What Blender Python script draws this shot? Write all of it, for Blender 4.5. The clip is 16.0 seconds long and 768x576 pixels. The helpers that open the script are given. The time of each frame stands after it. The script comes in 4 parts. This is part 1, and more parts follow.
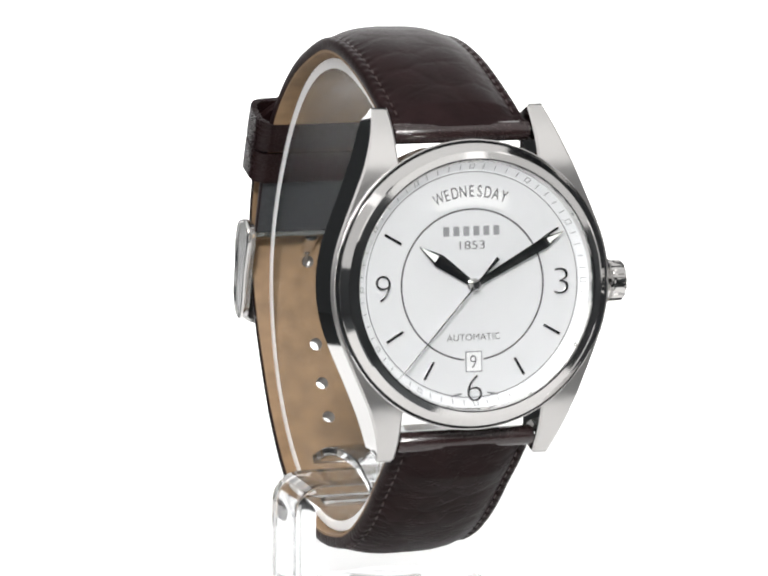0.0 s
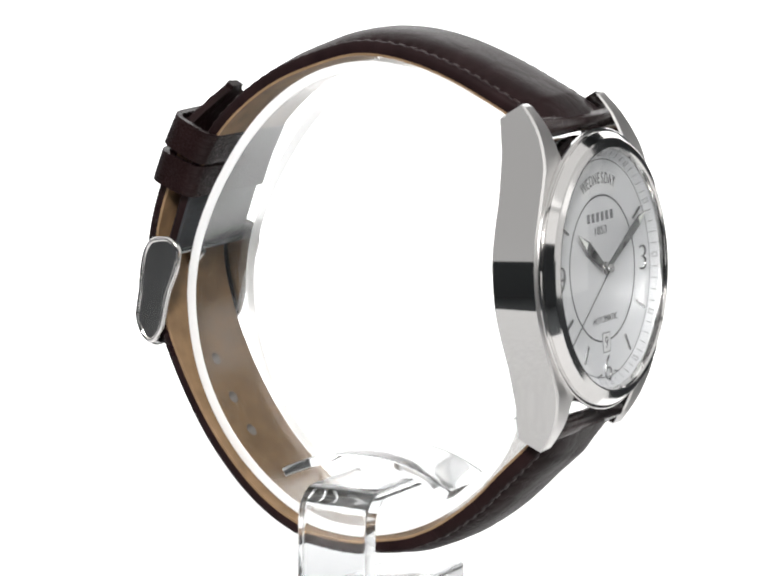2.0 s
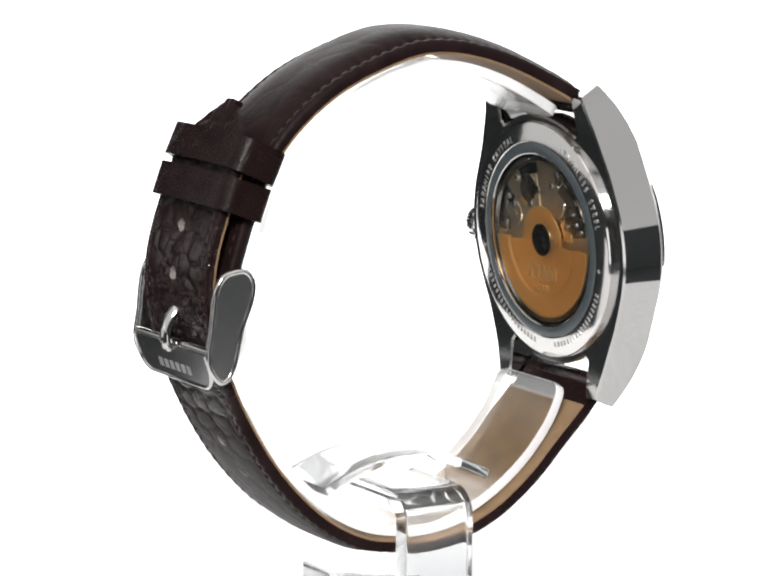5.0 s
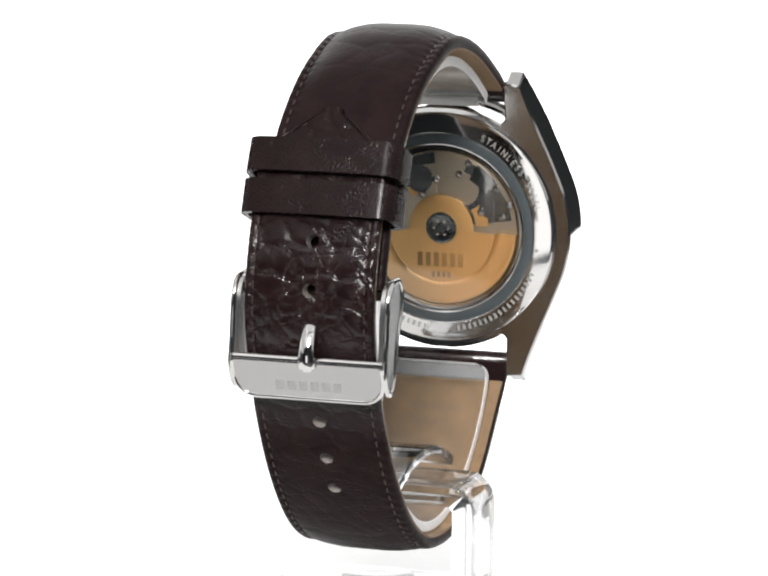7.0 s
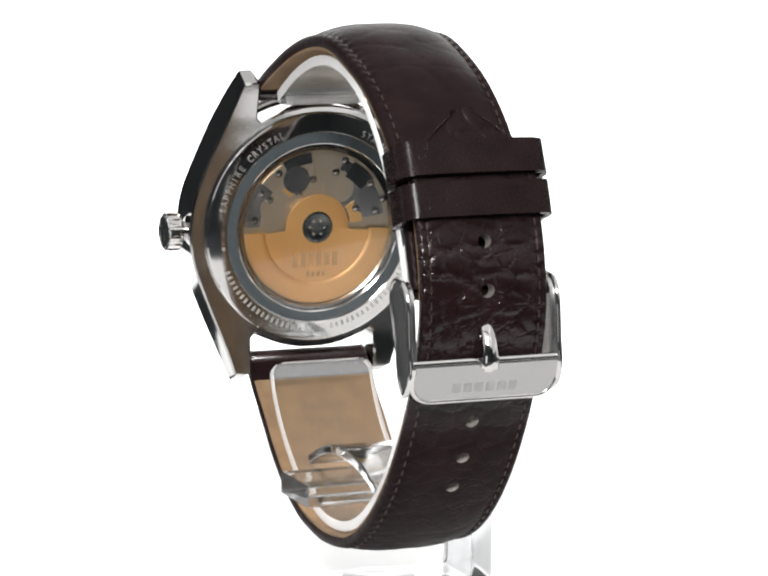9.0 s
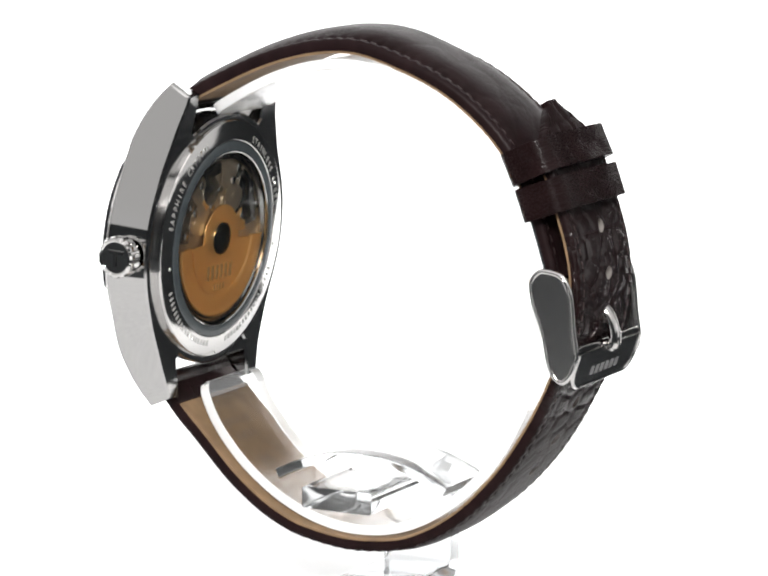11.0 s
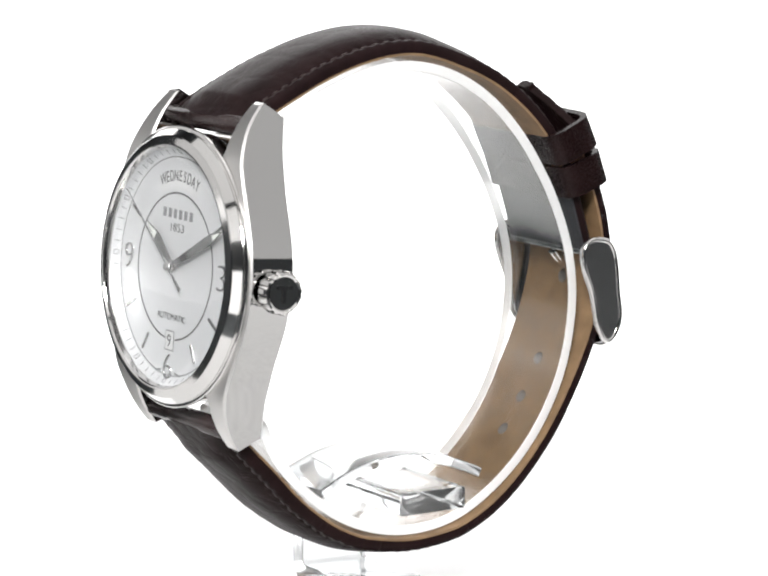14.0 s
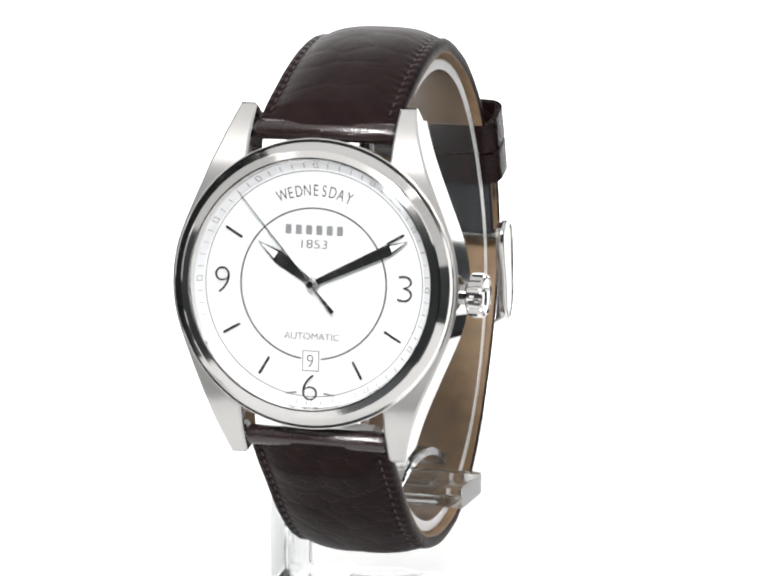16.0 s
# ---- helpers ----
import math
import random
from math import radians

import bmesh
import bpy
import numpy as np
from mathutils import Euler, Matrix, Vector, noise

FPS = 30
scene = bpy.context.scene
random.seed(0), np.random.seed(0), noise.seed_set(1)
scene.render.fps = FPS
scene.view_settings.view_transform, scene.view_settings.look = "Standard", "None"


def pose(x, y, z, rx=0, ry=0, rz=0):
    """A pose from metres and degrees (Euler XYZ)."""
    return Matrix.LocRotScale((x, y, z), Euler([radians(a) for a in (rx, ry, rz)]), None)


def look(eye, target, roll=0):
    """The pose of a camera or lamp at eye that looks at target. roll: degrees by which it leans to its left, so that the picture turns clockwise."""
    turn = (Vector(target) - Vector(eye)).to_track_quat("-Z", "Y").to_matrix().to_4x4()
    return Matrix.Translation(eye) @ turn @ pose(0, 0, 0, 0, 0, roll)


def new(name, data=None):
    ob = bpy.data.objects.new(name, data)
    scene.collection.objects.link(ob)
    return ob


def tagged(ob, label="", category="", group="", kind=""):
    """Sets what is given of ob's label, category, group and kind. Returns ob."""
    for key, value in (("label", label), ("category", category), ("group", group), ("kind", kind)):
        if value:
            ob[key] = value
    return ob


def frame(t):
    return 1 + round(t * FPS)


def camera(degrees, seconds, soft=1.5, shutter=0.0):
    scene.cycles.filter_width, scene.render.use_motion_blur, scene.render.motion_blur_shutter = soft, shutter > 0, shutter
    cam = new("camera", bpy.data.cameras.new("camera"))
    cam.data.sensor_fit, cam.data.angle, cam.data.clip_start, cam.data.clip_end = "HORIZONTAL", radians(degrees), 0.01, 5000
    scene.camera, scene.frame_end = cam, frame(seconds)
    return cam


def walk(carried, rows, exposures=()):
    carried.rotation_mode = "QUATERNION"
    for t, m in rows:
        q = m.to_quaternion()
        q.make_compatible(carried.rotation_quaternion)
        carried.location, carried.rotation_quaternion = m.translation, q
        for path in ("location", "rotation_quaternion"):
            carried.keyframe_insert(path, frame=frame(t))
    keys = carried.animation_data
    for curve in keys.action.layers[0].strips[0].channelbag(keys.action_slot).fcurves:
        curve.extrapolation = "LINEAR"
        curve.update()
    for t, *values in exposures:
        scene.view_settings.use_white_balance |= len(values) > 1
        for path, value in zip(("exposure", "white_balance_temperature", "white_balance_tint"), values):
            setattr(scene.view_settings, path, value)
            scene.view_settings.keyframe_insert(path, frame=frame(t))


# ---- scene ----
import functools

# One model unit is 0.95 mm. The turning axis is x = y = 0, the floor z = 0.
U = 0.00095
AXLE = -0.3 * U
LIFT = 47.3                      # height of the wrist ring's middle above the floor, in model units
TURN_START, TURN_RATE = 19.9, 20.262   # degrees, degrees a second

# ---- camera ----
cam = camera(13.29, 16.0, soft=2.3)
PITCH = radians(9.14)
EYE = Vector((0, -489 * U * math.cos(PITCH), (LIFT + 489 * math.sin(PITCH)) * U))
AIM = EYE + Vector((-0.00077, math.cos(PITCH), -math.sin(PITCH)))
walk(cam, [(0, look(EYE, AIM, 0.55)), (16, look(EYE, AIM, 0.55))], exposures=[(0, 0.0), (16, 0.0)])


# ---- light ----
def make_world():
    w = bpy.data.worlds.new("studio")
    w.use_nodes = True
    bg = w.node_tree.nodes["Background"]
    bg.inputs["Color"].default_value = (0.9, 0.95, 1.0, 1)
    bg.inputs["Strength"].default_value = 0.02
    scene.world = w


def softbox(name, eye, target, size, size_y, watts):
    data = bpy.data.lights.new(name, "AREA")
    data.shape, data.size, data.size_y, data.energy = "RECTANGLE", size, size_y, watts
    data.color = (1.0, 0.988, 0.975)
    ob = new(name, data)
    ob.matrix_world = look(eye, target)
    return ob


make_world()
MID = (0, 0, 0.05)
softbox("overhead_softbox", (0, -0.1, 0.95), (0, -0.1, 0), 1.5, 1.2, 4.5)
softbox("front_softbox", (0, -0.98, 0.78), MID, 2.0, 0.5, 3.1)
softbox("left_softbox", (-0.95, -0.14, 0.66), MID, 1.5, 0.95, 2.9)
softbox("right_softbox", (0.95, -0.14, 0.66), MID, 1.5, 0.95, 2.9)
softbox("low_softbox", (-0.30, -0.95, -0.09), MID, 0.22, 0.48, 0.5)
softbox("left_low_softbox", (-0.94, 0.2, 0.12), MID, 0.6, 0.32, 0.42)
softbox("right_low_softbox", (0.94, 0.2, 0.12), MID, 0.6, 0.32, 0.42)
softbox("key_lamp", (-0.1, -1.2, 0.76), MID, 0.26, 0.26, 25.5)


def turned(t):
    """Pose on the turntable, whose axle stands a little beside the ring's middle."""
    return pose(AXLE, 0, LIFT * U, 0, 0, TURN_START + TURN_RATE * t) @ Matrix.Translation((-AXLE, 0, 0))


# ---- materials ----
def material(name):
    m = bpy.data.materials.new(name)
    m.use_nodes = True
    nt = m.node_tree
    return m, nt, nt.nodes["Principled BSDF"]


def node(nt, kind, **values):
    n = nt.nodes.new(kind)
    for key, value in values.items():
        n.inputs[key.replace("_", " ")].default_value = value
    return n


def coords(nt, which="Object", scale=(1, 1, 1)):
    c = nt.nodes.new("ShaderNodeTexCoord")
    mp = nt.nodes.new("ShaderNodeMapping")
    mp.inputs["Scale"].default_value = scale
    nt.links.new(c.outputs[which], mp.inputs["Vector"])
    return mp.outputs["Vector"]


def ramp(nt, source, stops):
    r = nt.nodes.new("ShaderNodeValToRGB")
    nt.links.new(source, r.inputs["Fac"])
    while len(r.color_ramp.elements) < len(stops):
        r.color_ramp.elements.new(0.5)
    for el, (at, col) in zip(r.color_ramp.elements, stops):
        el.position, el.color = at, (*col, 1) if len(col) == 3 else col
    return r.outputs["Color"]


def metal(name, colour, rough, spread=0.06, brush=(1, 1, 1), relief=0.0):
    m, nt, b = material(name)
    b.inputs["Metallic"].default_value = 1
    b.inputs["Base Color"].default_value = (*colour, 1)
    n = node(nt, "ShaderNodeTexNoise", Scale=900.0, Detail=3.0)
    nt.links.new(coords(nt, "Object", brush), n.inputs["Vector"])
    g = (rough - spread / 2,) * 3, (rough + spread / 2,) * 3
    nt.links.new(ramp(nt, n.outputs["Fac"], [(0.3, g[0]), (0.7, g[1])]), b.inputs["Roughness"])
    if relief:
        bp = node(nt, "ShaderNodeBump", Strength=relief, Distance=0.00002)
        nt.links.new(n.outputs["Fac"], bp.inputs["Height"])
        nt.links.new(bp.outputs["Normal"], b.inputs["Normal"])
    return m


def plain(name, colour, rough=0.5, metallic=0.0, spread=0.08):
    m, nt, b = material(name)
    n = node(nt, "ShaderNodeTexNoise", Scale=1500.0, Detail=4.0)
    nt.links.new(coords(nt), n.inputs["Vector"])
    lo, hi = [tuple(min(1, c * k) for c in colour) for k in (1 - spread, 1 + spread)]
    nt.links.new(ramp(nt, n.outputs["Fac"], [(0.3, lo), (0.7, hi)]), b.inputs["Base Color"])
    b.inputs["Roughness"].default_value = rough
    b.inputs["Metallic"].default_value = metallic
    return m


def leather(name, colour, rough, plate=1.0, worn=None, crumple=0.25):
    """Crocodile-embossed calf: wide plates on the strap's own chart, with creases and pores."""
    m, nt, b = material(name)
    warp = node(nt, "ShaderNodeTexNoise", Scale=0.16, Detail=2.0)
    uv = coords(nt, "UV")
    nt.links.new(uv, warp.inputs["Vector"])
    mix = nt.nodes.new("ShaderNodeMix")
    mix.data_type, mix.blend_type = "RGBA", "LINEAR_LIGHT"
    mix.inputs[0].default_value = 1.6
    nt.links.new(uv, mix.inputs[6])
    nt.links.new(warp.outputs["Color"], mix.inputs[7])
    sc = nt.nodes.new("ShaderNodeMapping")
    sc.inputs["Scale"].default_value = (0.16 * plate, 0.2 * plate, 1)
    nt.links.new(mix.outputs[2], sc.inputs["Vector"])
    v = nt.nodes.new("ShaderNodeTexVoronoi")
    v.feature = "DISTANCE_TO_EDGE"
    v.inputs["Scale"].default_value = 1.0
    v.inputs["Randomness"].default_value = 0.8
    nt.links.new(sc.outputs["Vector"], v.inputs["Vector"])
    crease = ramp(nt, v.outputs["Distance"], [(0.0, (0, 0, 0)), (0.09, (0.8, 0.8, 0.8)), (0.35, (1, 1, 1))])
    fine = node(nt, "ShaderNodeTexNoise", Scale=3.2, Detail=6.0, Roughness=0.65)
    nt.links.new(uv, fine.inputs["Vector"])
    blot = node(nt, "ShaderNodeTexNoise", Scale=0.22, Detail=3.0)
    nt.links.new(uv, blot.inputs["Vector"])
    lo, hi = tuple(c * 0.72 for c in colour), tuple(c * 1.3 for c in colour)
    nt.links.new(ramp(nt, blot.outputs["Fac"], [(0.3, lo), (0.7, hi)]), b.inputs["Base Color"])
    nt.links.new(ramp(nt, fine.outputs["Fac"], [(0.3, (rough - 0.08,) * 3), (0.7, (rough + 0.12,) * 3)]), b.inputs["Roughness"])
    b1 = node(nt, "ShaderNodeBump", Strength=0.08, Distance=0.00018)
    b.inputs["Specular IOR Level"].default_value = 0.075
    nt.links.new(crease, b1.inputs["Height"])
    b2 = node(nt, "ShaderNodeBump", Strength=0.2, Distance=0.0001)
    nt.links.new(fine.outputs["Fac"], b2.inputs["Height"])
    if worn:
        sep = nt.nodes.new("ShaderNodeSeparateXYZ")
        nt.links.new(uv, sep.inputs[0])
        zone = nt.nodes.new("ShaderNodeMapRange")
        zone.inputs["From Min"].default_value, zone.inputs["From Max"].default_value = worn
        zone.inputs["To Min"].default_value, zone.inputs["To Max"].default_value = 0.0, 1.0
        nt.links.new(sep.outputs["Y"], zone.inputs["Value"])
        amount = ramp(nt, zone.outputs[0], [(0.0, (0.12,) * 3), (0.3, (0.26,) * 3), (0.75, (0.26,) * 3), (0.92, (0.12,) * 3)])
        shine = ramp(nt, zone.outputs[0], [(0.0, (0.42,) * 3), (0.3, (0.15,) * 3), (0.75, (0.15,) * 3), (0.92, (0.42,) * 3)])
        sheen = ramp(nt, zone.outputs[0], [(0.0, (0.06,) * 3), (0.3, (0.2,) * 3), (0.75, (0.2,) * 3), (0.92, (0.06,) * 3)])
        nt.links.new(shine, b.inputs["Roughness"])
        gloss = ramp(nt, zone.outputs[0], [(0.0, (0.0,) * 3), (0.25, (0.36,) * 3), (0.8, (0.36,) * 3), (0.95, (0.1,) * 3)])
        nt.links.new(gloss, b.inputs["Coat Weight"])
        nt.links.new(sheen, b.inputs["Specular IOR Level"])
        nt.links.new(amount, b1.inputs["Strength"])
        b1.inputs["Distance"].default_value = 0.0003
        nt.links.new(amount, b2.inputs["Strength"])
    nt.links.new(b1.outputs["Normal"], b2.inputs["Normal"])
    # crumpled, shiny finish along the creases between the plates
    grain = node(nt, "ShaderNodeTexNoise", Scale=2.3, Detail=1.5, Roughness=0.5)
    nt.links.new(uv, grain.inputs["Vector"])
    patch = node(nt, "ShaderNodeTexNoise", Scale=0.3, Detail=2.0)
    nt.links.new(uv, patch.inputs["Vector"])
    near = ramp(nt, v.outputs["Distance"], [(0.0, (crumple,) * 3), (0.11, (crumple * 0.7,) * 3), (0.24, (0.03,) * 3)])
    some = ramp(nt, patch.outputs["Fac"], [(0.4, (0.1,) * 3), (0.58, (1.0,) * 3)])
    both = nt.nodes.new("ShaderNodeMath")
    both.operation = "MULTIPLY"
    nt.links.new(near, both.inputs[0])
    nt.links.new(some, both.inputs[1])
    b3 = node(nt, "ShaderNodeBump", Distance=0.0006)
    nt.links.new(both.outputs[0], b3.inputs["Strength"])
    nt.links.new(grain.outputs["Fac"], b3.inputs["Height"])
    nt.links.new(b2.outputs["Normal"], b3.inputs["Normal"])
    nt.links.new(b3.outputs["Normal"], b.inputs["Normal"])
    if worn:
        b.inputs["Coat Roughness"].default_value = 0.13
        nt.links.new(b3.outputs["Normal"], b.inputs["Coat Normal"])
    return m


def lining_leather(name, colour):
    m, nt, b = material(name)
    uv = coords(nt, "UV")
    blot = node(nt, "ShaderNodeTexNoise", Scale=0.3, Detail=4.0)
    pores = node(nt, "ShaderNodeTexNoise", Scale=6.0, Detail=5.0)
    for n in (blot, pores):
        nt.links.new(uv, n.inputs["Vector"])
    lo, hi = tuple(c * 0.8 for c in colour), tuple(c * 1.15 for c in colour)
    nt.links.new(ramp(nt, blot.outputs["Fac"], [(0.3, lo), (0.7, hi)]), b.inputs["Base Color"])
    b.inputs["Roughness"].default_value = 0.62
    bp = node(nt, "ShaderNodeBump", Strength=0.12, Distance=0.00005)
    nt.links.new(pores.outputs["Fac"], bp.inputs["Height"])
    nt.links.new(bp.outputs["Normal"], b.inputs["Normal"])
    return m


def clear(name, ior, tint=(1, 1, 1), rough=0.01):
    m, nt, b = material(name)
    b.inputs["Base Color"].default_value = (*tint, 1)
    b.inputs["Transmission Weight"].default_value = 1
    b.inputs["IOR"].default_value = ior
    n = node(nt, "ShaderNodeTexNoise", Scale=140.0, Detail=2.0)
    nt.links.new(coords(nt), n.inputs["Vector"])
    nt.links.new(ramp(nt, n.outputs["Fac"], [(0.35, (rough,) * 3), (0.75, (rough + 0.05,) * 3)]), b.inputs["Roughness"])
    t, mix = nt.nodes.new("ShaderNodeBsdfTransparent"), nt.nodes.new("ShaderNodeMixShader")
    t.inputs["Color"].default_value = (0.97, 0.975, 0.975, 1)
    mix.inputs[0].default_value = 0.02
    nt.links.new(b.outputs[0], mix.inputs[1])
    nt.links.new(t.outputs[0], mix.inputs[2])
    nt.links.new(mix.outputs[0], nt.nodes["Material Output"].inputs["Surface"])
    return m


def pane(name, ior):
    """Thin flat glass: lets light straight through, with a gloss that grows at a slant."""
    m, nt, b = material(name)
    nt.nodes.remove(b)
    t, g = nt.nodes.new("ShaderNodeBsdfTransparent"), node(nt, "ShaderNodeBsdfGlossy", Roughness=0.02)
    f, mix = node(nt, "ShaderNodeFresnel", IOR=ior), nt.nodes.new("ShaderNodeMixShader")
    t.inputs["Color"].default_value = (0.97, 0.98, 0.98, 1)
    nt.links.new(f.outputs[0], mix.inputs[0])
    nt.links.new(t.outputs[0], mix.inputs[1])
    nt.links.new(g.outputs[0], mix.inputs[2])
    nt.links.new(mix.outputs[0], nt.nodes["Material Output"].inputs["Surface"])
    return m


def thin_clear(name, haze=0.002, tint=(0.985, 0.99, 0.99)):
    """Thin acrylic sheet: see-through, with a gloss that grows at a slant and a trace of haze."""
    m, nt, b = material(name)
    b.inputs["Base Color"].default_value = (0.85, 0.87, 0.88, 1)
    b.inputs["Roughness"].default_value = 0.5
    t, g = nt.nodes.new("ShaderNodeBsdfTransparent"), node(nt, "ShaderNodeBsdfGlossy", Roughness=0.16)
    t.inputs["Color"].default_value = (*tint, 1)
    lw = nt.nodes.new("ShaderNodeLayerWeight")
    lw.inputs["Blend"].default_value = 0.5
    p = nt.nodes.new("ShaderNodeMath")
    p.operation = "POWER"
    p.inputs[1].default_value = 2.6
    q = nt.nodes.new("ShaderNodeMath")
    q.operation = "MULTIPLY_ADD"
    q.inputs[1].default_value, q.inputs[2].default_value = 0.75, 0.006
    nt.links.new(lw.outputs["Facing"], p.inputs[0])
    nt.links.new(p.outputs[0], q.inputs[0])
    dull, mix = nt.nodes.new("ShaderNodeMixShader"), nt.nodes.new("ShaderNodeMixShader")
    dull.inputs[0].default_value = haze
    nt.links.new(t.outputs[0], dull.inputs[1])
    nt.links.new(b.outputs[0], dull.inputs[2])
    nt.links.new(q.outputs[0], mix.inputs[0])
    nt.links.new(dull.outputs[0], mix.inputs[1])
    nt.links.new(g.outputs[0], mix.inputs[2])
    nt.links.new(mix.outputs[0], nt.nodes["Material Output"].inputs["Surface"])
    return m


def sawn(name, colour, rough):
    """Dull cut edge of clear acrylic, through which light from behind spreads."""
    m, nt, b = material(name)
    n = node(nt, "ShaderNodeTexNoise", Scale=900.0, Detail=3.0)
    nt.links.new(coords(nt), n.inputs["Vector"])
    nt.links.new(ramp(nt, n.outputs["Fac"], [(0.3, tuple(c * 0.94 for c in colour)), (0.7, colour)]), b.inputs["Base Color"])
    b.inputs["Roughness"].default_value = rough
    t, mix = nt.nodes.new("ShaderNodeBsdfTranslucent"), nt.nodes.new("ShaderNodeMixShader")
    t.inputs["Color"].default_value = (0.95, 0.96, 0.96, 1)
    mix.inputs[0].default_value = 0.06
    nt.links.new(b.outputs[0], mix.inputs[1])
    nt.links.new(t.outputs[0], mix.inputs[2])
    nt.links.new(mix.outputs[0], nt.nodes["Material Output"].inputs["Surface"])
    return m


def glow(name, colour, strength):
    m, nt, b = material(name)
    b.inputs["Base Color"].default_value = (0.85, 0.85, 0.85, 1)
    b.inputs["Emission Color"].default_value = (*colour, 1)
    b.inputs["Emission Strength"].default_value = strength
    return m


POLISHED = metal("polished steel", (0.70, 0.69, 0.68), 0.05, 0.03)
BRUSHED = metal("brushed steel", (0.66, 0.65, 0.64), 0.36, 0.06, (5, 5, 40), 0.06)
BEZEL_STEEL = metal("fine-turned bezel steel", (0.72, 0.71, 0.70), 0.085, 0.03, (6, 6, 6), 0.01)
SATIN = metal("satin buckle steel", (0.46, 0.455, 0.45), 0.17, 0.06, (2, 16, 16), 0.06)
HAND_STEEL = metal("hand steel", (0.42, 0.42, 0.42), 0.14, 0.06)
GOLD = metal("gilt rotor", (0.98, 0.63, 0.28), 0.4, 0.05, (4, 4, 4))
BACK_STEEL = metal("satin case back steel", (0.66, 0.65, 0.64), 0.07, 0.04, (5, 5, 30), 0.02)
FLANK_STEEL = metal("flank steel", (0.54, 0.535, 0.53), 0.045, 0.015)
MOVEMENT = metal("movement plate", (0.62, 0.54, 0.43), 0.36, 0.04, (6, 6, 6))
CHEEK = metal("satin buckle cheeks", (0.60, 0.595, 0.59), 0.24, 0.06, (2, 16, 16), 0.04)
LUG_BACK = metal("polished lug backs", (0.58, 0.575, 0.57), 0.12, 0.05, (5, 5, 40), 0.05)
DARK_STEEL = metal("dark steel", (0.20, 0.21, 0.21), 0.2, 0.1)
JEWEL = plain("jewel", (0.45, 0.03, 0.06), 0.1)
DIAL = plain("silvered dial", (0.92, 0.925, 0.935), 0.44, 0.66, 0.02)
PRINT = plain("dial print", (0.05, 0.05, 0.055), 0.5)
PRINT_GREY = plain("grey dial print", (0.16, 0.16, 0.17), 0.5)
MARK_GREY = plain("mid grey print", (0.22, 0.22, 0.23), 0.5)
WHITE = plain("white disc", (0.90, 0.90, 0.90), 0.45, 0.4, 0.02)
LUME = plain("pale lume", (0.80, 0.82, 0.78), 0.6)
LEATHER = leather("dark brown embossed leather", (0.0125, 0.0064, 0.0068), 0.38, 1.0, None, 0.1)
LOWER_LEATHER = leather("creased dark brown leather", (0.0108, 0.0051, 0.0053), 0.25, 1.6, (76.0, 110.0), 0.4)
FOLD_LEATHER = leather("glossy folded leather", (0.0175, 0.0082, 0.0082), 0.2, 3.0)
FOLD_LEATHER.node_tree.nodes["Principled BSDF"].inputs["Specular IOR Level"].default_value = 0.9
LOOP_LEATHER = leather("keeper leather", (0.0105, 0.0053, 0.0055), 0.25, 1.3, None, 0.45)
LOOP_LEATHER.node_tree.nodes["Principled BSDF"].inputs["Coat Weight"].default_value = 0.1
LOOP_LEATHER.node_tree.nodes["Principled BSDF"].inputs["Coat Roughness"].default_value = 0.2
LINING = lining_leather("tan lining", (0.202, 0.125, 0.064))
THREAD = plain("brown thread", (0.032, 0.019, 0.018), 0.45)
ACRYLIC = clear("clear acrylic", 1.49, (0.86, 0.875, 0.885), 0.015)
FROSTED = sawn("sawn acrylic edge", (0.97, 0.975, 0.975), 0.3)
FROSTED.node_tree.nodes["Principled BSDF"].inputs["Transmission Weight"].default_value = 0.35
SHEET = thin_clear("thin clear acrylic")
LIP_SHEET = thin_clear("hazy acrylic lip", 0.14, (0.93, 0.94, 0.94))
RAW = plain("raw leather edge", (0.21, 0.19, 0.175), 0.6)
CRYSTAL = pane("sapphire pane", 1.72)
GASKET = plain("dark gasket", (0.05, 0.06, 0.065), 0.25)
# Blue-black: dark leather plus the cuff's reflection of the dark room, painted in.
UNDERSIDE = plain("blue-black strap underside", (0.018, 0.020, 0.023), 0.75, 0.0, 0.2)
ENGRAVED = metal("engraving", (0.62, 0.62, 0.60), 0.4)
# Added emission burns backdrop and floor out to white; no source is known.
SWEEP = glow("glowing white sweep", (1.0, 1.0, 1.0), 1.2)
GLOW_FLOOR = glow("glowing white floor", (1.0, 1.0, 1.0), 0.3)
TABLE = plain("matt white board", (0.72, 0.72, 0.72), 0.6)
ROOM = plain("dark studio wall", (0.075, 0.081, 0.086), 0.8)


# ---- mesh helpers ----
def facing(ob, direction):
    """Turns an open sheet so that its faces look along direction."""
    if ob.data.polygons[0].normal.dot(Vector(direction)) < 0:
        ob.data.flip_normals()


def mesh_from(name, bm, mat, smooth=32):
    bmesh.ops.recalc_face_normals(bm, faces=bm.faces)
    me = bpy.data.meshes.new(name)
    bm.to_mesh(me)
    bm.free()
    if smooth:
        me.polygons.foreach_set("use_smooth", [True] * len(me.polygons))
        me.set_sharp_from_angle(angle=radians(smooth))
    if mat:
        me.materials.append(mat)
    return me


def part(name, bm, mat, parent, label="", smooth=32):
    ob = new(name, mesh_from(name, bm, mat, smooth))
    ob.parent = parent
    return tagged(ob, label=label)


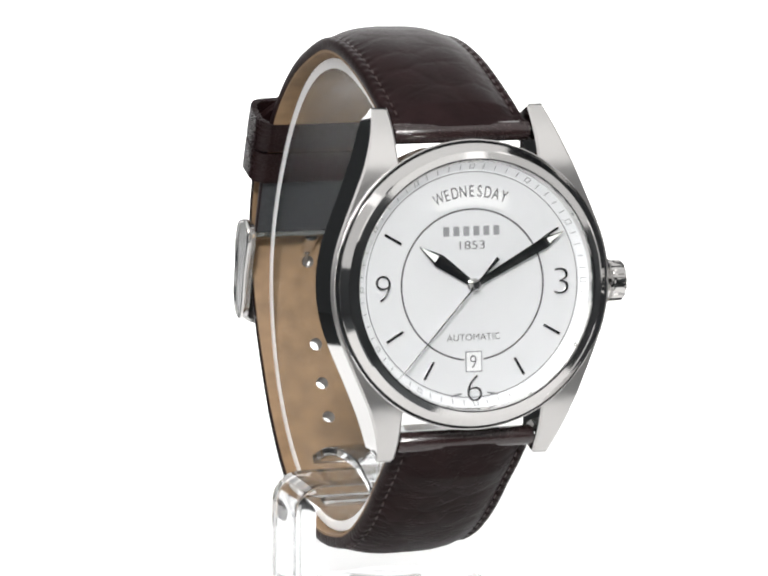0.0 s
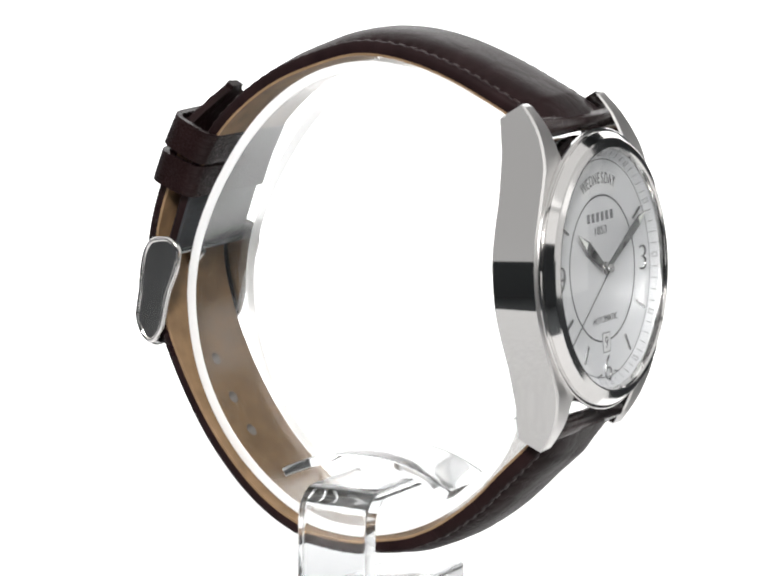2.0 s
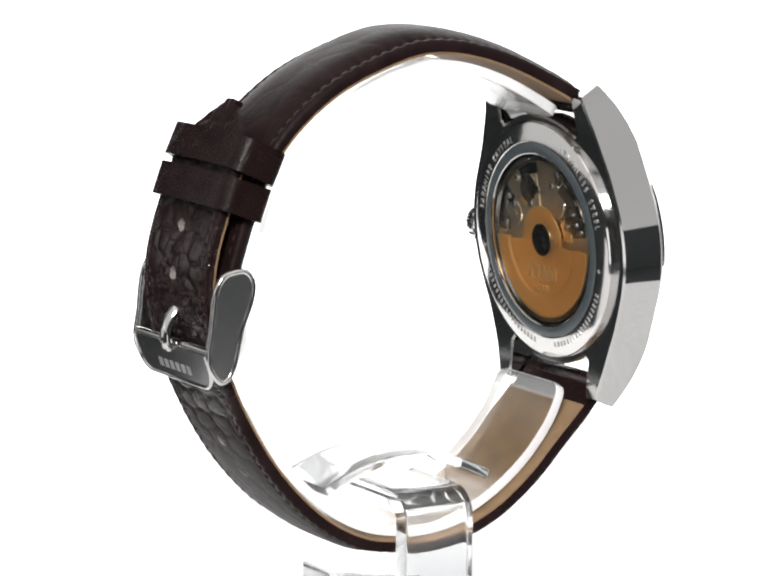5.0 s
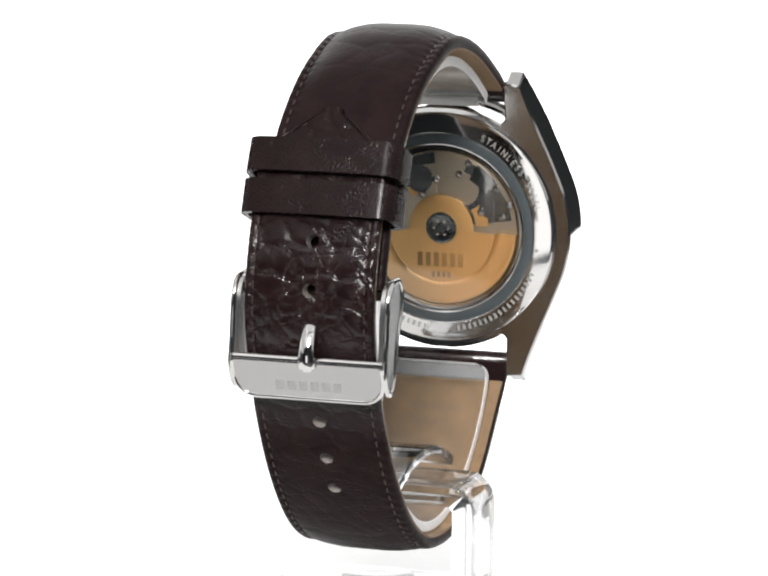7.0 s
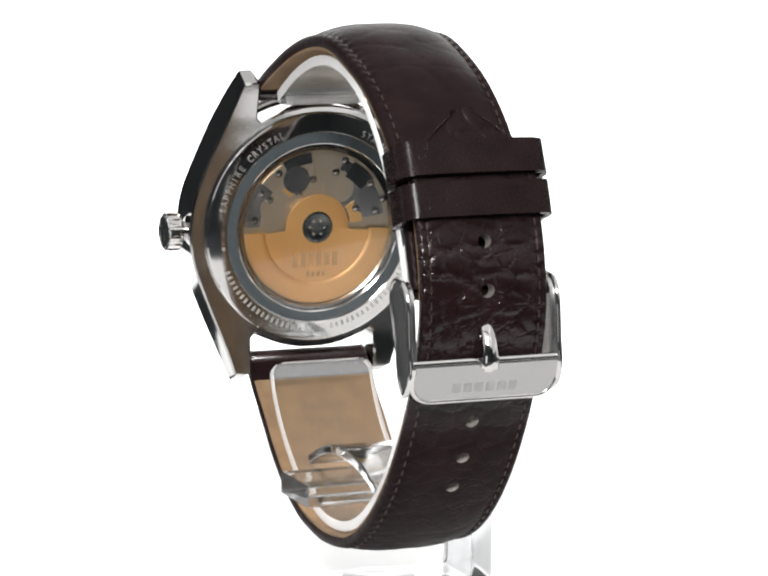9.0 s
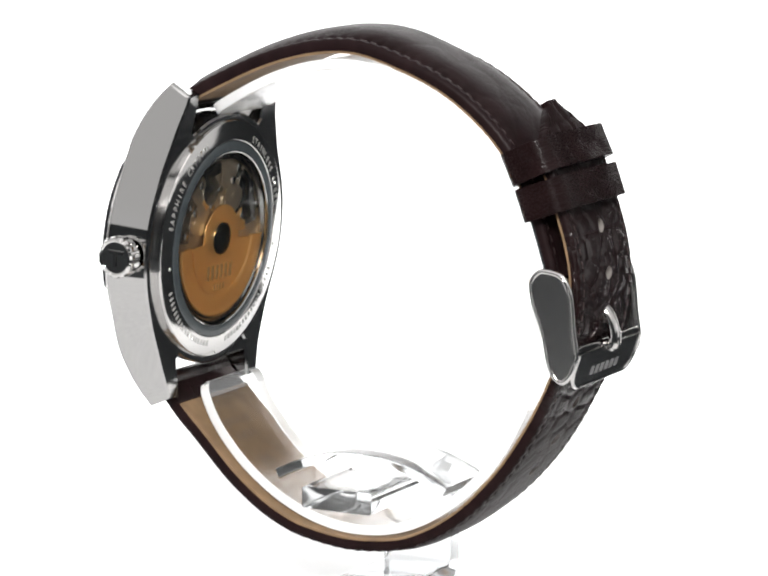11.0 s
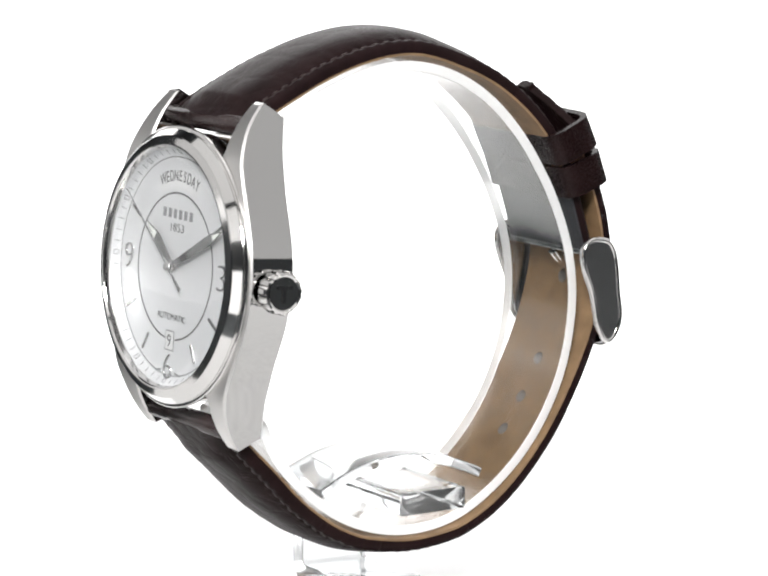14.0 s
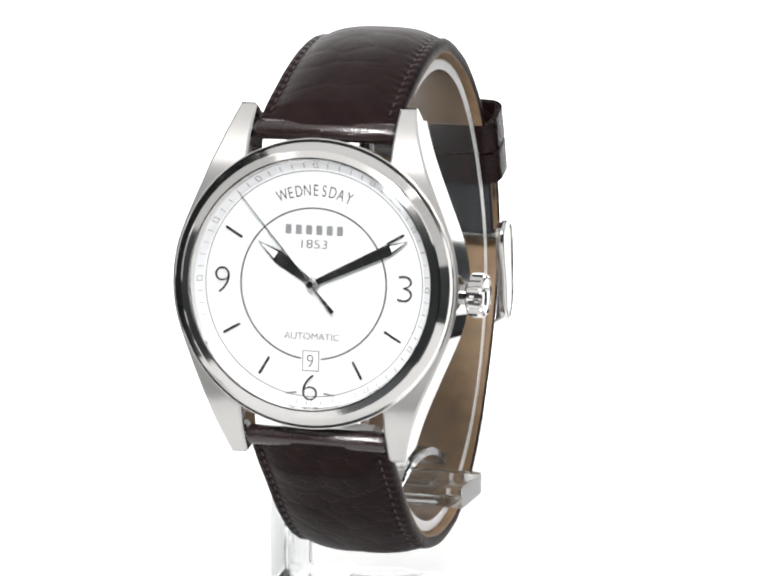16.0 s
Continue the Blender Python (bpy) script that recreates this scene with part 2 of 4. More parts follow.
def scaled(bm):
    bmesh.ops.scale(bm, vec=(U, U, U), verts=bm.verts)
    return bm


def lathe(profile, seg=96, closed=True):
    """Turned about the local z axis from (radius, height) pairs."""
    bm = bmesh.new()
    rings = []
    for r, h in profile:
        if r < 1e-6:
            rings.append([bm.verts.new((0, 0, h))])
        else:
            rings.append([bm.verts.new((r * math.cos(a), r * math.sin(a), h)) for a in (2 * math.pi * i / seg for i in range(seg))])
    pairs = list(zip(rings, rings[1:])) + ([(rings[-1], rings[0])] if closed else [])
    for a, b in pairs:
        for i in range(seg):
            j = (i + 1) % seg
            if len(a) == 1 and len(b) == 1:
                continue
            if len(a) == 1:
                bm.faces.new((a[0], b[i], b[j]))
            elif len(b) == 1:
                bm.faces.new((a[i], a[j], b[0]))
            else:
                bm.faces.new((a[i], a[j], b[j], b[i]))
    return bm


def prism(outline, low, high, bm=None, m=Matrix()):
    """A flat outline (x, y) between two heights, in the frame m."""
    bm = bm or bmesh.new()
    lo = [bm.verts.new(m @ Vector((x, y, low))) for x, y in outline]
    hi = [bm.verts.new(m @ Vector((x, y, high))) for x, y in outline]
    bm.faces.new(hi)
    bm.faces.new(list(reversed(lo)))
    for i in range(len(lo)):
        j = (i + 1) % len(lo)
        bm.faces.new((lo[i], lo[j], hi[j], hi[i]))
    return bm


def round_rect(hx, hy, r, n=5):
    pts = []
    for cx, cy, a0 in ((hx - r, hy - r, 0), (-hx + r, hy - r, 90), (-hx + r, -hy + r, 180), (hx - r, -hy + r, 270)):
        for k in range(n + 1):
            a = radians(a0 + 90 * k / n)
            pts.append((cx + r * math.cos(a), cy + r * math.sin(a)))
    return pts


def finer(pts):
    """Splits the long sides of an outline."""
    out = []
    for a, b in zip(pts, pts[1:] + pts[:1]):
        a, b = Vector(a), Vector(b)
        n = 8 if (b - a).length > 6 else 1
        out += [tuple(a.lerp(b, k / n)) for k in range(n)]
    return out


def bevelled(bm, width, segments=2, angle=30):
    edges = [e for e in bm.edges if len(e.link_faces) == 2 and e.calc_face_angle(0) > radians(angle)]
    bmesh.ops.bevel(bm, geom=edges, offset=width, segments=segments, affect="EDGES", profile=0.6)
    return bm


def spline(points, step):
    """Evenly spaced points and tangents along a smooth curve through 2D points."""
    p = [Vector(q) for q in points]
    p = [2 * p[0] - p[1], *p, 2 * p[-1] - p[-2]]
    dense = []
    for i in range(1, len(p) - 2):
        for k in range(24):
            t = k / 24
            dense.append(0.5 * (2 * p[i] + (p[i + 1] - p[i - 1]) * t + (2 * p[i - 1] - 5 * p[i] + 4 * p[i + 1] - p[i + 2]) * t * t
                                + (3 * p[i] - p[i - 1] - 3 * p[i + 1] + p[i + 2]) * t ** 3))
    dense.append(p[-2])
    for _ in range(30):      # ease out small bumps
        dense = [dense[0]] + [(a + 2 * b + c) / 4 for a, b, c in zip(dense, dense[1:], dense[2:])] + [dense[-1]]
    run = [0.0]
    for a, b in zip(dense, dense[1:]):
        run.append(run[-1] + (b - a).length)
    n = max(2, round(run[-1] / step))
    out, j = [], 0
    for i in range(n + 1):
        s = run[-1] * i / n
        while j < len(run) - 2 and run[j + 1] < s:
            j += 1
        f = (s - run[j]) / max(1e-9, run[j + 1] - run[j])
        out.append((s, dense[j].lerp(dense[j + 1], f)))
    res = []
    for i, (s, q) in enumerate(out):
        a, b = out[max(0, i - 1)][1], out[min(n, i + 1)][1]
        res.append((s, q, (b - a).normalized()))
    return res


def carved(ob, cutters):
    """Cuts the cutters' volumes out of the mesh of ob, for good."""
    for c in cutters:
        mod = ob.modifiers.new("cut", "BOOLEAN")
        mod.operation, mod.solver, mod.object, mod.material_mode = "DIFFERENCE", "EXACT", c, "TRANSFER"
    deps = bpy.context.evaluated_depsgraph_get()
    me = bpy.data.meshes.new_from_object(ob.evaluated_get(deps))
    ob.modifiers.clear()
    old, ob.data = ob.data, me
    bpy.data.meshes.remove(old)
    me.polygons.foreach_set("use_smooth", [True] * len(me.polygons))
    me.set_sharp_from_angle(angle=radians(35))


def letters(text, size, depth=0.02, thin=0.0):
    """A bmesh of raised letters in the built-in font, centred, flat in x and y."""
    cu = bpy.data.curves.new("letters", "FONT")
    cu.body, cu.size, cu.extrude, cu.align_x, cu.align_y = text, size, depth, "CENTER", "CENTER"
    cu.resolution_u, cu.offset = 6, -thin
    ob = new("letters", cu)
    deps = bpy.context.evaluated_depsgraph_get()
    me = bpy.data.meshes.new_from_object(ob.evaluated_get(deps))
    bm = bmesh.new()
    bm.from_mesh(me)
    bpy.data.objects.remove(ob)
    bpy.data.curves.remove(cu)
    bpy.data.meshes.remove(me)
    return bm


def joined(pieces):
    """One bmesh from (bmesh, pose) pairs."""
    out = bmesh.new()
    for bm, m in pieces:
        bm.transform(m)
        me = bpy.data.meshes.new("piece")
        bm.to_mesh(me)
        bm.free()
        out.from_mesh(me)
        bpy.data.meshes.remove(me)
    return out


def stretched(bm, width, height):
    """Scales flat letters to a width and a height."""
    xs, ys = [v.co.x for v in bm.verts], [v.co.y for v in bm.verts]
    cx, cy = (min(xs) + max(xs)) / 2, (min(ys) + max(ys)) / 2
    kx, ky = width / (max(xs) - min(xs)), height / (max(ys) - min(ys))
    for v in bm.verts:
        v.co.x, v.co.y = (v.co.x - cx) * kx, (v.co.y - cy) * ky
    return bm


# ---- studio ----
def studio():
    # white sweep with an added glow: floor that bends up into the back wall
    bm = bmesh.new()
    path = [(0.005, 0.0), (0.45, 0.0)]
    path += [(0.45 + 0.3 * math.sin(radians(a)), 0.3 - 0.3 * math.cos(radians(a))) for a in range(10, 91, 10)]
    path += [(0.75, 0.75)]
    cols = []
    path[1:1] = [(0.139, 0.0), (0.1395, 0.0)]
    for y, z in path:
        # width stepped so the flanks mirror dark and the glass mirrors white
        half = 0.0555 + 0.1165 * y if y < 0.1392 else 0.12 + 0.55 * (y - 0.14)
        cols.append([bm.verts.new((x, y, z)) for x in (-half, half)])
    for a, b in zip(cols, cols[1:]):
        bm.faces.new((a[0], a[1], b[1], b[0]))
    bmesh.ops.recalc_face_normals(bm, faces=bm.faces)
    low = bmesh.ops.extrude_face_region(bm, geom=bm.faces[:])
    for v in low["geom"]:
        if isinstance(v, bmesh.types.BMVert):
            v.co += Vector((0, 0.003, -0.003))
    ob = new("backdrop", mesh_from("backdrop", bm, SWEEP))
    ob.data.materials.append(GLOW_FLOOR)
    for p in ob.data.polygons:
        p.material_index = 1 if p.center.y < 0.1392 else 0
    tagged(ob, "white sweep under and behind the watch, with added glow", "backdrop", kind="structure")
    # unseen white boards, added and sized for what the steel flanks reflect
    bm = prism([(-0.12, -0.085), (0.12, -0.085), (0.12, 0.0045), (-0.12, 0.0045)], -0.004, -0.0002)
    for a, b in ((-0.2, -0.0595), (0.0595, 0.2)):
        prism([(a, 0.005), (b, 0.005), (b, 0.026), (a, 0.026)], -0.004, -0.0002, bm)
    prism([(-0.06, -0.08), (0.06, -0.08), (0.06, 0.3), (-0.06, 0.3)], -0.5, -0.0045, bm)
    tagged(new("table", mesh_from("table", bm, TABLE, 0)), "unseen matt white boards on a block, added for reflections in the steel", "table", kind="structure")
    bm = bmesh.new()
    prism([(-1.6, -1.6), (1.6, -1.6), (1.6, 1.6), (-1.6, 1.6)], -0.54, -0.5, bm)
    tagged(new("floor", mesh_from("floor", bm, ROOM, 0)), "dark studio floor under the sweep", "floor", kind="structure")
    for nm, (x0, y0, x1, y1) in (("wall_north", (-1.6, 1.6, 1.6, 1.65)), ("wall_south", (-1.6, -1.65, 1.6, -1.6)),
                                 ("wall_east", (1.6, -1.6, 1.65, 1.6)), ("wall_west", (-1.65, -1.6, -1.6, 1.6))):
        bm = prism([(x0, y0), (x1, y0), (x1, y1), (x0, y1)], -0.5, 1.5)
        tagged(new(nm, mesh_from(nm, bm, ROOM, 0)), "dark grey studio wall", "wall", kind="structure")
    bm = prism([(-1.6, -1.6), (1.6, -1.6), (1.6, 1.6), (-1.6, 1.6)], 1.5, 1.54)
    tagged(new("ceiling", mesh_from("ceiling", bm, ROOM, 0)), "dark grey studio ceiling", "ceiling", kind="structure")


studio()
# ---- the watch ----
TILT = radians(4.6)
# frame of the case: x to three o'clock, y to twelve, z out of the dial
FACE = Matrix(((1, 0, 0, -0.3), (0, math.sin(TILT), -math.cos(TILT), -32.1), (0, math.cos(TILT), math.sin(TILT), 5.7), (0, 0, 0, 1)))
FACE_M = Matrix.Diagonal((U, U, U, 1)) @ FACE        # straight to metres


def face_part(name, bm, mat, parent, label="", smooth=32):
    bm.transform(FACE_M)
    return part(name, bm, mat, parent, label, smooth)


def case_front(v):
    v = abs(v)
    return np.interp(v, [0, 13, 16, 18, 20, 22, 24.6], [3.6, 3.6, 3.5, 2.95, 2.15, 1.1, -1.0])


def case_back(v):
    return np.interp(abs(v), [0, 12, 18, 22.5, 24.6], [-3.4, -3.4, -3.9, -4.7, -4.4])


def case_outline():
    """A quarter of the plan, mirrored: the round flank, the lug's flank, its tip, and the bay between the lugs."""
    q = [(20.6 * math.cos(radians(a)), 20.6 * math.sin(radians(a))) for a in np.arange(0, 21.5, 1.5)]
    x0, y0 = q[-1]
    for k in range(1, 13):
        f = k / 12
        bow = -0.55 * math.sin(math.pi * f) * f
        q.append((x0 + (12.8 - x0) * f + bow, y0 + (24.2 - y0) * f))
    q += [(12.7, 24.6), (10.7, 24.6), (10.35, 24.3)]
    q += [(10.3, v) for v in (23, 21.5, 20, 18.5, 17.4)]
    q += [(19.3 * math.sin(radians(a)), 19.3 * math.cos(radians(a))) for a in range(30, 0, -5)]
    right = q + [(-x, y) for x, y in reversed(q)]
    return right + [(x, -y) for x, y in reversed(right[1:-1])] + []


def dedupe(pts):
    out = []
    for p in pts:
        if not out or (Vector(p) - Vector(out[-1])).length > 1e-4:
            out.append(p)
    if (Vector(out[0]) - Vector(out[-1])).length < 1e-4:
        out.pop()
    return out


def inset(pts, d):
    """The outline moved inwards by d."""
    n, out = len(pts), []
    for i in range(n):
        a, b, c = Vector(pts[i - 1]), Vector(pts[i]), Vector(pts[(i + 1) % n])
        e1, e2 = (b - a).normalized(), (c - b).normalized()
        nrm = Vector((-e1.y - e2.y, e1.x + e2.x))
        nrm = nrm.normalized() / max(0.5, math.cos(e1.angle(e2, 0) / 2))
        out.append(tuple(b + nrm * d))
    return out


def build_case(parent):
    from mathutils import geometry
    pts = dedupe(case_outline())
    if sum(a[0] * b[1] - b[0] * a[1] for a, b in zip(pts, pts[1:] + pts[:1])) < 0:
        pts.reverse()
    ins = inset(pts, 0.28)
    bm = bmesh.new()
    rings = []
    for outline, f in ((ins, lambda x, v: case_back(v)), (pts, lambda x, v: case_back(v) + 0.28),
                       (pts, lambda x, v: case_front(v) - 0.3), (ins, lambda x, v: case_front(v))):
        rings.append([bm.verts.new((x, y, f(x, y))) for x, y in outline])
    # slanted lug ends: the back of each tip is cut shorter
    for ring, cut in ((rings[0], 1.7), (rings[1], 1.5)):
        for v in ring:
            if abs(v.co.y) > 23.5:
                v.co.y -= math.copysign(cut, v.co.y)
    n = len(pts)
    for a, b in zip(rings, rings[1:]):
        for i in range(n):
            j = (i + 1) % n
            bm.faces.new((a[i], a[j], b[j], b[i]))
    tris = geometry.tessellate_polygon([[Vector((x, y, 0)) for x, y in ins]])
    for t in tris:
        for ring in (rings[0], rings[3]):
            try:
                bm.faces.new([ring[k] for k in t])
            except ValueError:
                pass
    case = face_part("case", bm, BRUSHED, parent, "steel case with four drilled lugs", 24)
    case.data.materials.append(FLANK_STEEL)
    case.data.materials.append(LUG_BACK)
    for p in case.data.polygons:        # flanks are polished, tops brushed
        z = (FACE.to_3x3().transposed() @ p.normal).z
        if z < 0.55:
            p.material_index = 1 if z > -0.6 else 2
    return case


def build_bezel(parent):
    prof = [(16.9, 3.4), (20.05, 3.4), (20.1, 3.55), (20.1, 3.85), (19.95, 3.98), (19.55, 4.02), (19.5, 4.1), (19.55, 4.35),
            (19.42, 4.5), (18.65, 5.42), (18.45, 5.56), (17.5, 5.84), (17.3, 5.82), (17.15, 5.6), (16.95, 5.0)]
    face_part("bezel", lathe(prof, 128), BEZEL_STEEL, parent, "polished sloping steel bezel", 11)
    glass = [(0, 5.95), (8, 5.9), (14, 5.75), (16.9, 5.6), (17.1, 5.5)]
    c = face_part("crystal", lathe(glass, 96, False), CRYSTAL, parent, "clear flat watch glass")
    c.visible_shadow = False
    facing(c, (0, -1, 0))


def text_part(name, text, width, height, u, v, mat, parent, level, turn=0):
    bm = stretched(letters(text, 2.0, 0.02, 0.025), width, height)
    bm.transform(Matrix.Translation((u, v, level)) @ Matrix.Rotation(radians(turn), 4, "Z"))
    return face_part(name, bm, mat, parent, "", 0)


def arc_text(text, radius, size, centre, step, level, flip=False, inward=False, squeeze=0.85, depth=0.02):
    """Letters round a circle; centre in degrees clockwise from twelve. flip: read from the back of the case."""
    pieces, n = [], len(text)
    for i, ch in enumerate(text):
        if ch == " ":
            continue
        a = radians(centre + (i - (n - 1) / 2) * step)
        bm = letters(ch, size, depth)
        bm.transform(Matrix.Diagonal((squeeze, 1, 1, 1)))
        m = Matrix.Translation((radius * math.sin(a), radius * math.cos(a), level)) @ Matrix.Rotation(-a, 4, "Z")
        pieces.append((bm, m))
    out = joined(pieces)
    if flip:
        out.transform(Matrix.Rotation(math.pi, 4, "Y"))
    return out


def ring_sector(r0, r1, a0, a1, low, high, bm=None, n=40):
    """A flat ring piece; angles in degrees clockwise from twelve."""
    arc = [radians(a0 + (a1 - a0) * i / n) for i in range(n + 1)]
    out = [(r1 * math.sin(a), r1 * math.cos(a)) for a in arc] + [(r0 * math.sin(a), r0 * math.cos(a)) for a in reversed(arc)]
    bm = bm or bmesh.new()
    k = n + 1
    lo = [bm.verts.new((x, y, low)) for x, y in out]
    hi = [bm.verts.new((x, y, high)) for x, y in out]
    for i in range(n):
        o, p = i, 2 * k - 1 - i
        bm.faces.new((hi[o], hi[o + 1], hi[p - 1], hi[p]))
        bm.faces.new((lo[p], lo[p - 1], lo[o + 1], lo[o]))
    for i in range(2 * k):
        j = (i + 1) % (2 * k)
        bm.faces.new((lo[i], lo[j], hi[j], hi[i]))
    return bm


def sector_lathe(profile, a0, a1, n=60):
    """A closed (radius, height) profile turned through part of a circle; degrees clockwise from twelve."""
    bm, rings = bmesh.new(), []
    for i in range(n + 1):
        a = radians(a0 + (a1 - a0) * i / n)
        rings.append([bm.verts.new((r * math.sin(a), r * math.cos(a), h)) for r, h in profile])
    m = len(profile)
    for p, q in zip(rings, rings[1:]):
        for k in range(m):
            bm.faces.new((p[k], p[(k + 1) % m], q[(k + 1) % m], q[k]))
    bm.faces.new(rings[0])
    bm.faces.new(rings[-1])
    return bm


def bar(bm, u, v, length, width, turn, low, high):
    m = Matrix.Translation((u, v, 0)) @ Matrix.Rotation(radians(-turn), 4, "Z")
    return prism([(-width / 2, -length / 2), (width / 2, -length / 2), (width / 2, length / 2), (-width / 2, length / 2)], low, high, bm, m)


D0 = 3.70       # the dial's surface


def build_dial(parent):
    dial = face_part("dial", lathe([(0, D0 - 0.4), (16.9, D0 - 0.4), (16.9, D0), (0, D0)], 96, False), DIAL, parent, "silver-white dial with a fine ring")
    face_part("chapter_ring", lathe([(15.9, D0 + 0.004), (16.9, D0 + 0.9), (17.0, D0 + 1.25), (17.0, D0 + 0.004)], 128), DIAL, dial, "sloping minute flange")
    ticks = bmesh.new()
    slope = math.atan2(0.9, 1.0)
    for i in range(60):
        a = 6 * i
        for off in ((-1.1, 1.1) if i % 5 == 0 else (0,)):
            m = Matrix.Rotation(radians(-(a + off)), 4, "Z") @ Matrix.Translation((0, 16.38, D0 + 0.45)) @ Matrix.Rotation(slope, 4, "X")
            prism([(-0.045, -0.42), (0.045, -0.42), (0.045, 0.42), (-0.045, 0.42)], 0.005, 0.03, ticks, m)
            if off > 0:
                for end in (-0.42, 0.36):
                    prism([(-0.58, end), (0.02, end), (0.02, end + 0.07), (-0.58, end + 0.07)], 0.005, 0.028, ticks, m)
    face_part("minute_track", ticks, PRINT_GREY, dial, "fine grey minute marks", 0)
    face_part("track_circle", ring_sector(15.55, 15.68, 0, 360, D0 + 0.004, D0 + 0.02, None, 120), PRINT_GREY, dial, "", 0)
    face_part("inner_circle", ring_sector(10.35, 10.58, -172, 172, D0 + 0.004, D0 + 0.03, None, 120), PRINT, dial, "thin dark circle", 0)
    for hour in (2, 4, 5, 7, 8, 10):
        a = radians(30 * hour)
        bm = bar(bmesh.new(), 13.4 * math.sin(a), 13.4 * math.cos(a), 2.75, 0.36, 30 * hour, D0 + 0.004, D0 + 0.2)
        face_part("hour_marker", bm, HAND_STEEL, dial, "slim applied steel baton", 0)
    for ch, u, v in (("3", 13.15, 0), ("9", -13.15, 0), ("6", 0, -14.35)):
        bm = stretched(letters(ch, 3.0, 0.1, 0.07), 2.15, 3.6)
        bm.transform(Matrix.Translation((u, v, D0 + 0.1)))
        face_part("numeral", bm, HAND_STEEL, dial, "applied steel numeral " + ch, 0)
    # day window
    w = face_part("day_window", ring_sector(11.1, 13.65, -26.5, 25.5, D0 + 0.004, D0 + 0.03), WHITE, dial, "white arched day window", 0)
    frame_bm = ring_sector(11.5, 11.6, -26.9, 25.9, D0 + 0.004, D0 + 0.06)
    ring_sector(14.15, 14.22, -26.9, 25.9, D0 + 0.004, D0 + 0.06, frame_bm)
    face_part("day_window_frame", frame_bm, DIAL, dial, "", 0)
    face_part("day_lettering", arc_text("WEDNESDAY", 12.85, 2.3, 0, 5.45, D0 + 0.05, squeeze=0.68), PRINT, dial, "black lettering WEDNESDAY", 0)
    # maker's mark as plain bars, the founding year below it
    mark = bmesh.new()
    for k in range(6):
        prism([(-4.2 + 1.48 * k, 6.8), (-3.35 + 1.48 * k, 6.8), (-3.35 + 1.48 * k, 8.1), (-4.2 + 1.48 * k, 8.1)], D0 + 0.004, D0 + 0.05, mark)
    face_part("maker_mark", mark, MARK_GREY, dial, "plain dark bars of the maker's mark", 0)
    text_part("year_lettering", "1853", 3.7, 1.15, 0, 5.5, PRINT, dial, D0 + 0.03)
    text_part("lettering", "AUTOMATIC", 7.9, 0.92, 0, -7.25, PRINT, dial, D0 + 0.03)
    foot = bmesh.new()
    for u in (-2.7, 2.7):
        bar(foot, u, -15.2, 1.6, 0.24, 90 + u * 3.6, D0 + 0.004, D0 + 0.03)
    face_part("foot_lettering", foot, PRINT_GREY, dial, "two tiny unreadable lines beside the six", 0)
    # date window
    f = prism([(-1.25, -12.1), (1.2, -12.1), (1.2, -9.2), (-1.25, -9.2)], D0 + 0.004, D0 + 0.05)
    face_part("date_window_frame", f, MARK_GREY, dial, "", 0)
    f = prism([(-1.1, -11.95), (1.05, -11.95), (1.05, -9.35), (-1.1, -9.35)], D0 + 0.03, D0 + 0.065)
    face_part("date_window", f, WHITE, dial, "white date window", 0)
    text_part("date_numeral", "9", 0.95, 1.75, -0.1, -10.65, PRINT, dial, D0 + 0.075)


def hand_blade(length, tail, root, wide, level):
    """A ridged blade that widens towards a pointed tip."""
    bm = bmesh.new()
    s = length - wide * 1.9
    ridge = [bm.verts.new((0, y, level + 0.125)) for y in (-tail, s, length)]
    left = [bm.verts.new((-x / 2, y, level + 0.1)) for x, y in ((root, -tail), (wide, s), (0.05, length))]
    right = [bm.verts.new((x / 2, y, level + 0.1)) for x, y in ((root, -tail), (wide, s), (0.05, length))]
    lowl = [bm.verts.new((v.co.x, v.co.y, level)) for v in left]
    lowr = [bm.verts.new((v.co.x, v.co.y, level)) for v in right]
    for i in range(2):
        bm.faces.new((ridge[i], ridge[i + 1], left[i + 1], left[i]))
        bm.faces.new((right[i], right[i + 1], ridge[i + 1], ridge[i]))
        bm.faces.new((left[i], left[i + 1], lowl[i + 1], lowl[i]))
        bm.faces.new((lowr[i], lowr[i + 1], right[i + 1], right[i]))
        bm.faces.new((lowl[i], lowl[i + 1], lowr[i + 1], lowr[i]))
    bm.faces.new((ridge[0], left[0], lowl[0], lowr[0], right[0]))
    bm.faces.new((ridge[2], right[2], lowr[2], lowl[2], left[2]))
    return bm


def disc(r, low, high, seg=32):
    return lathe([(0, low), (r * 0.92, low), (r, low + 0.06), (r, high - 0.08), (r * 0.85, high), (0, high)], seg, False)


def hand_pose(clockwise):
    m = FACE @ Matrix.Rotation(radians(-clockwise), 4, "Z")
    m.translation *= U
    return m


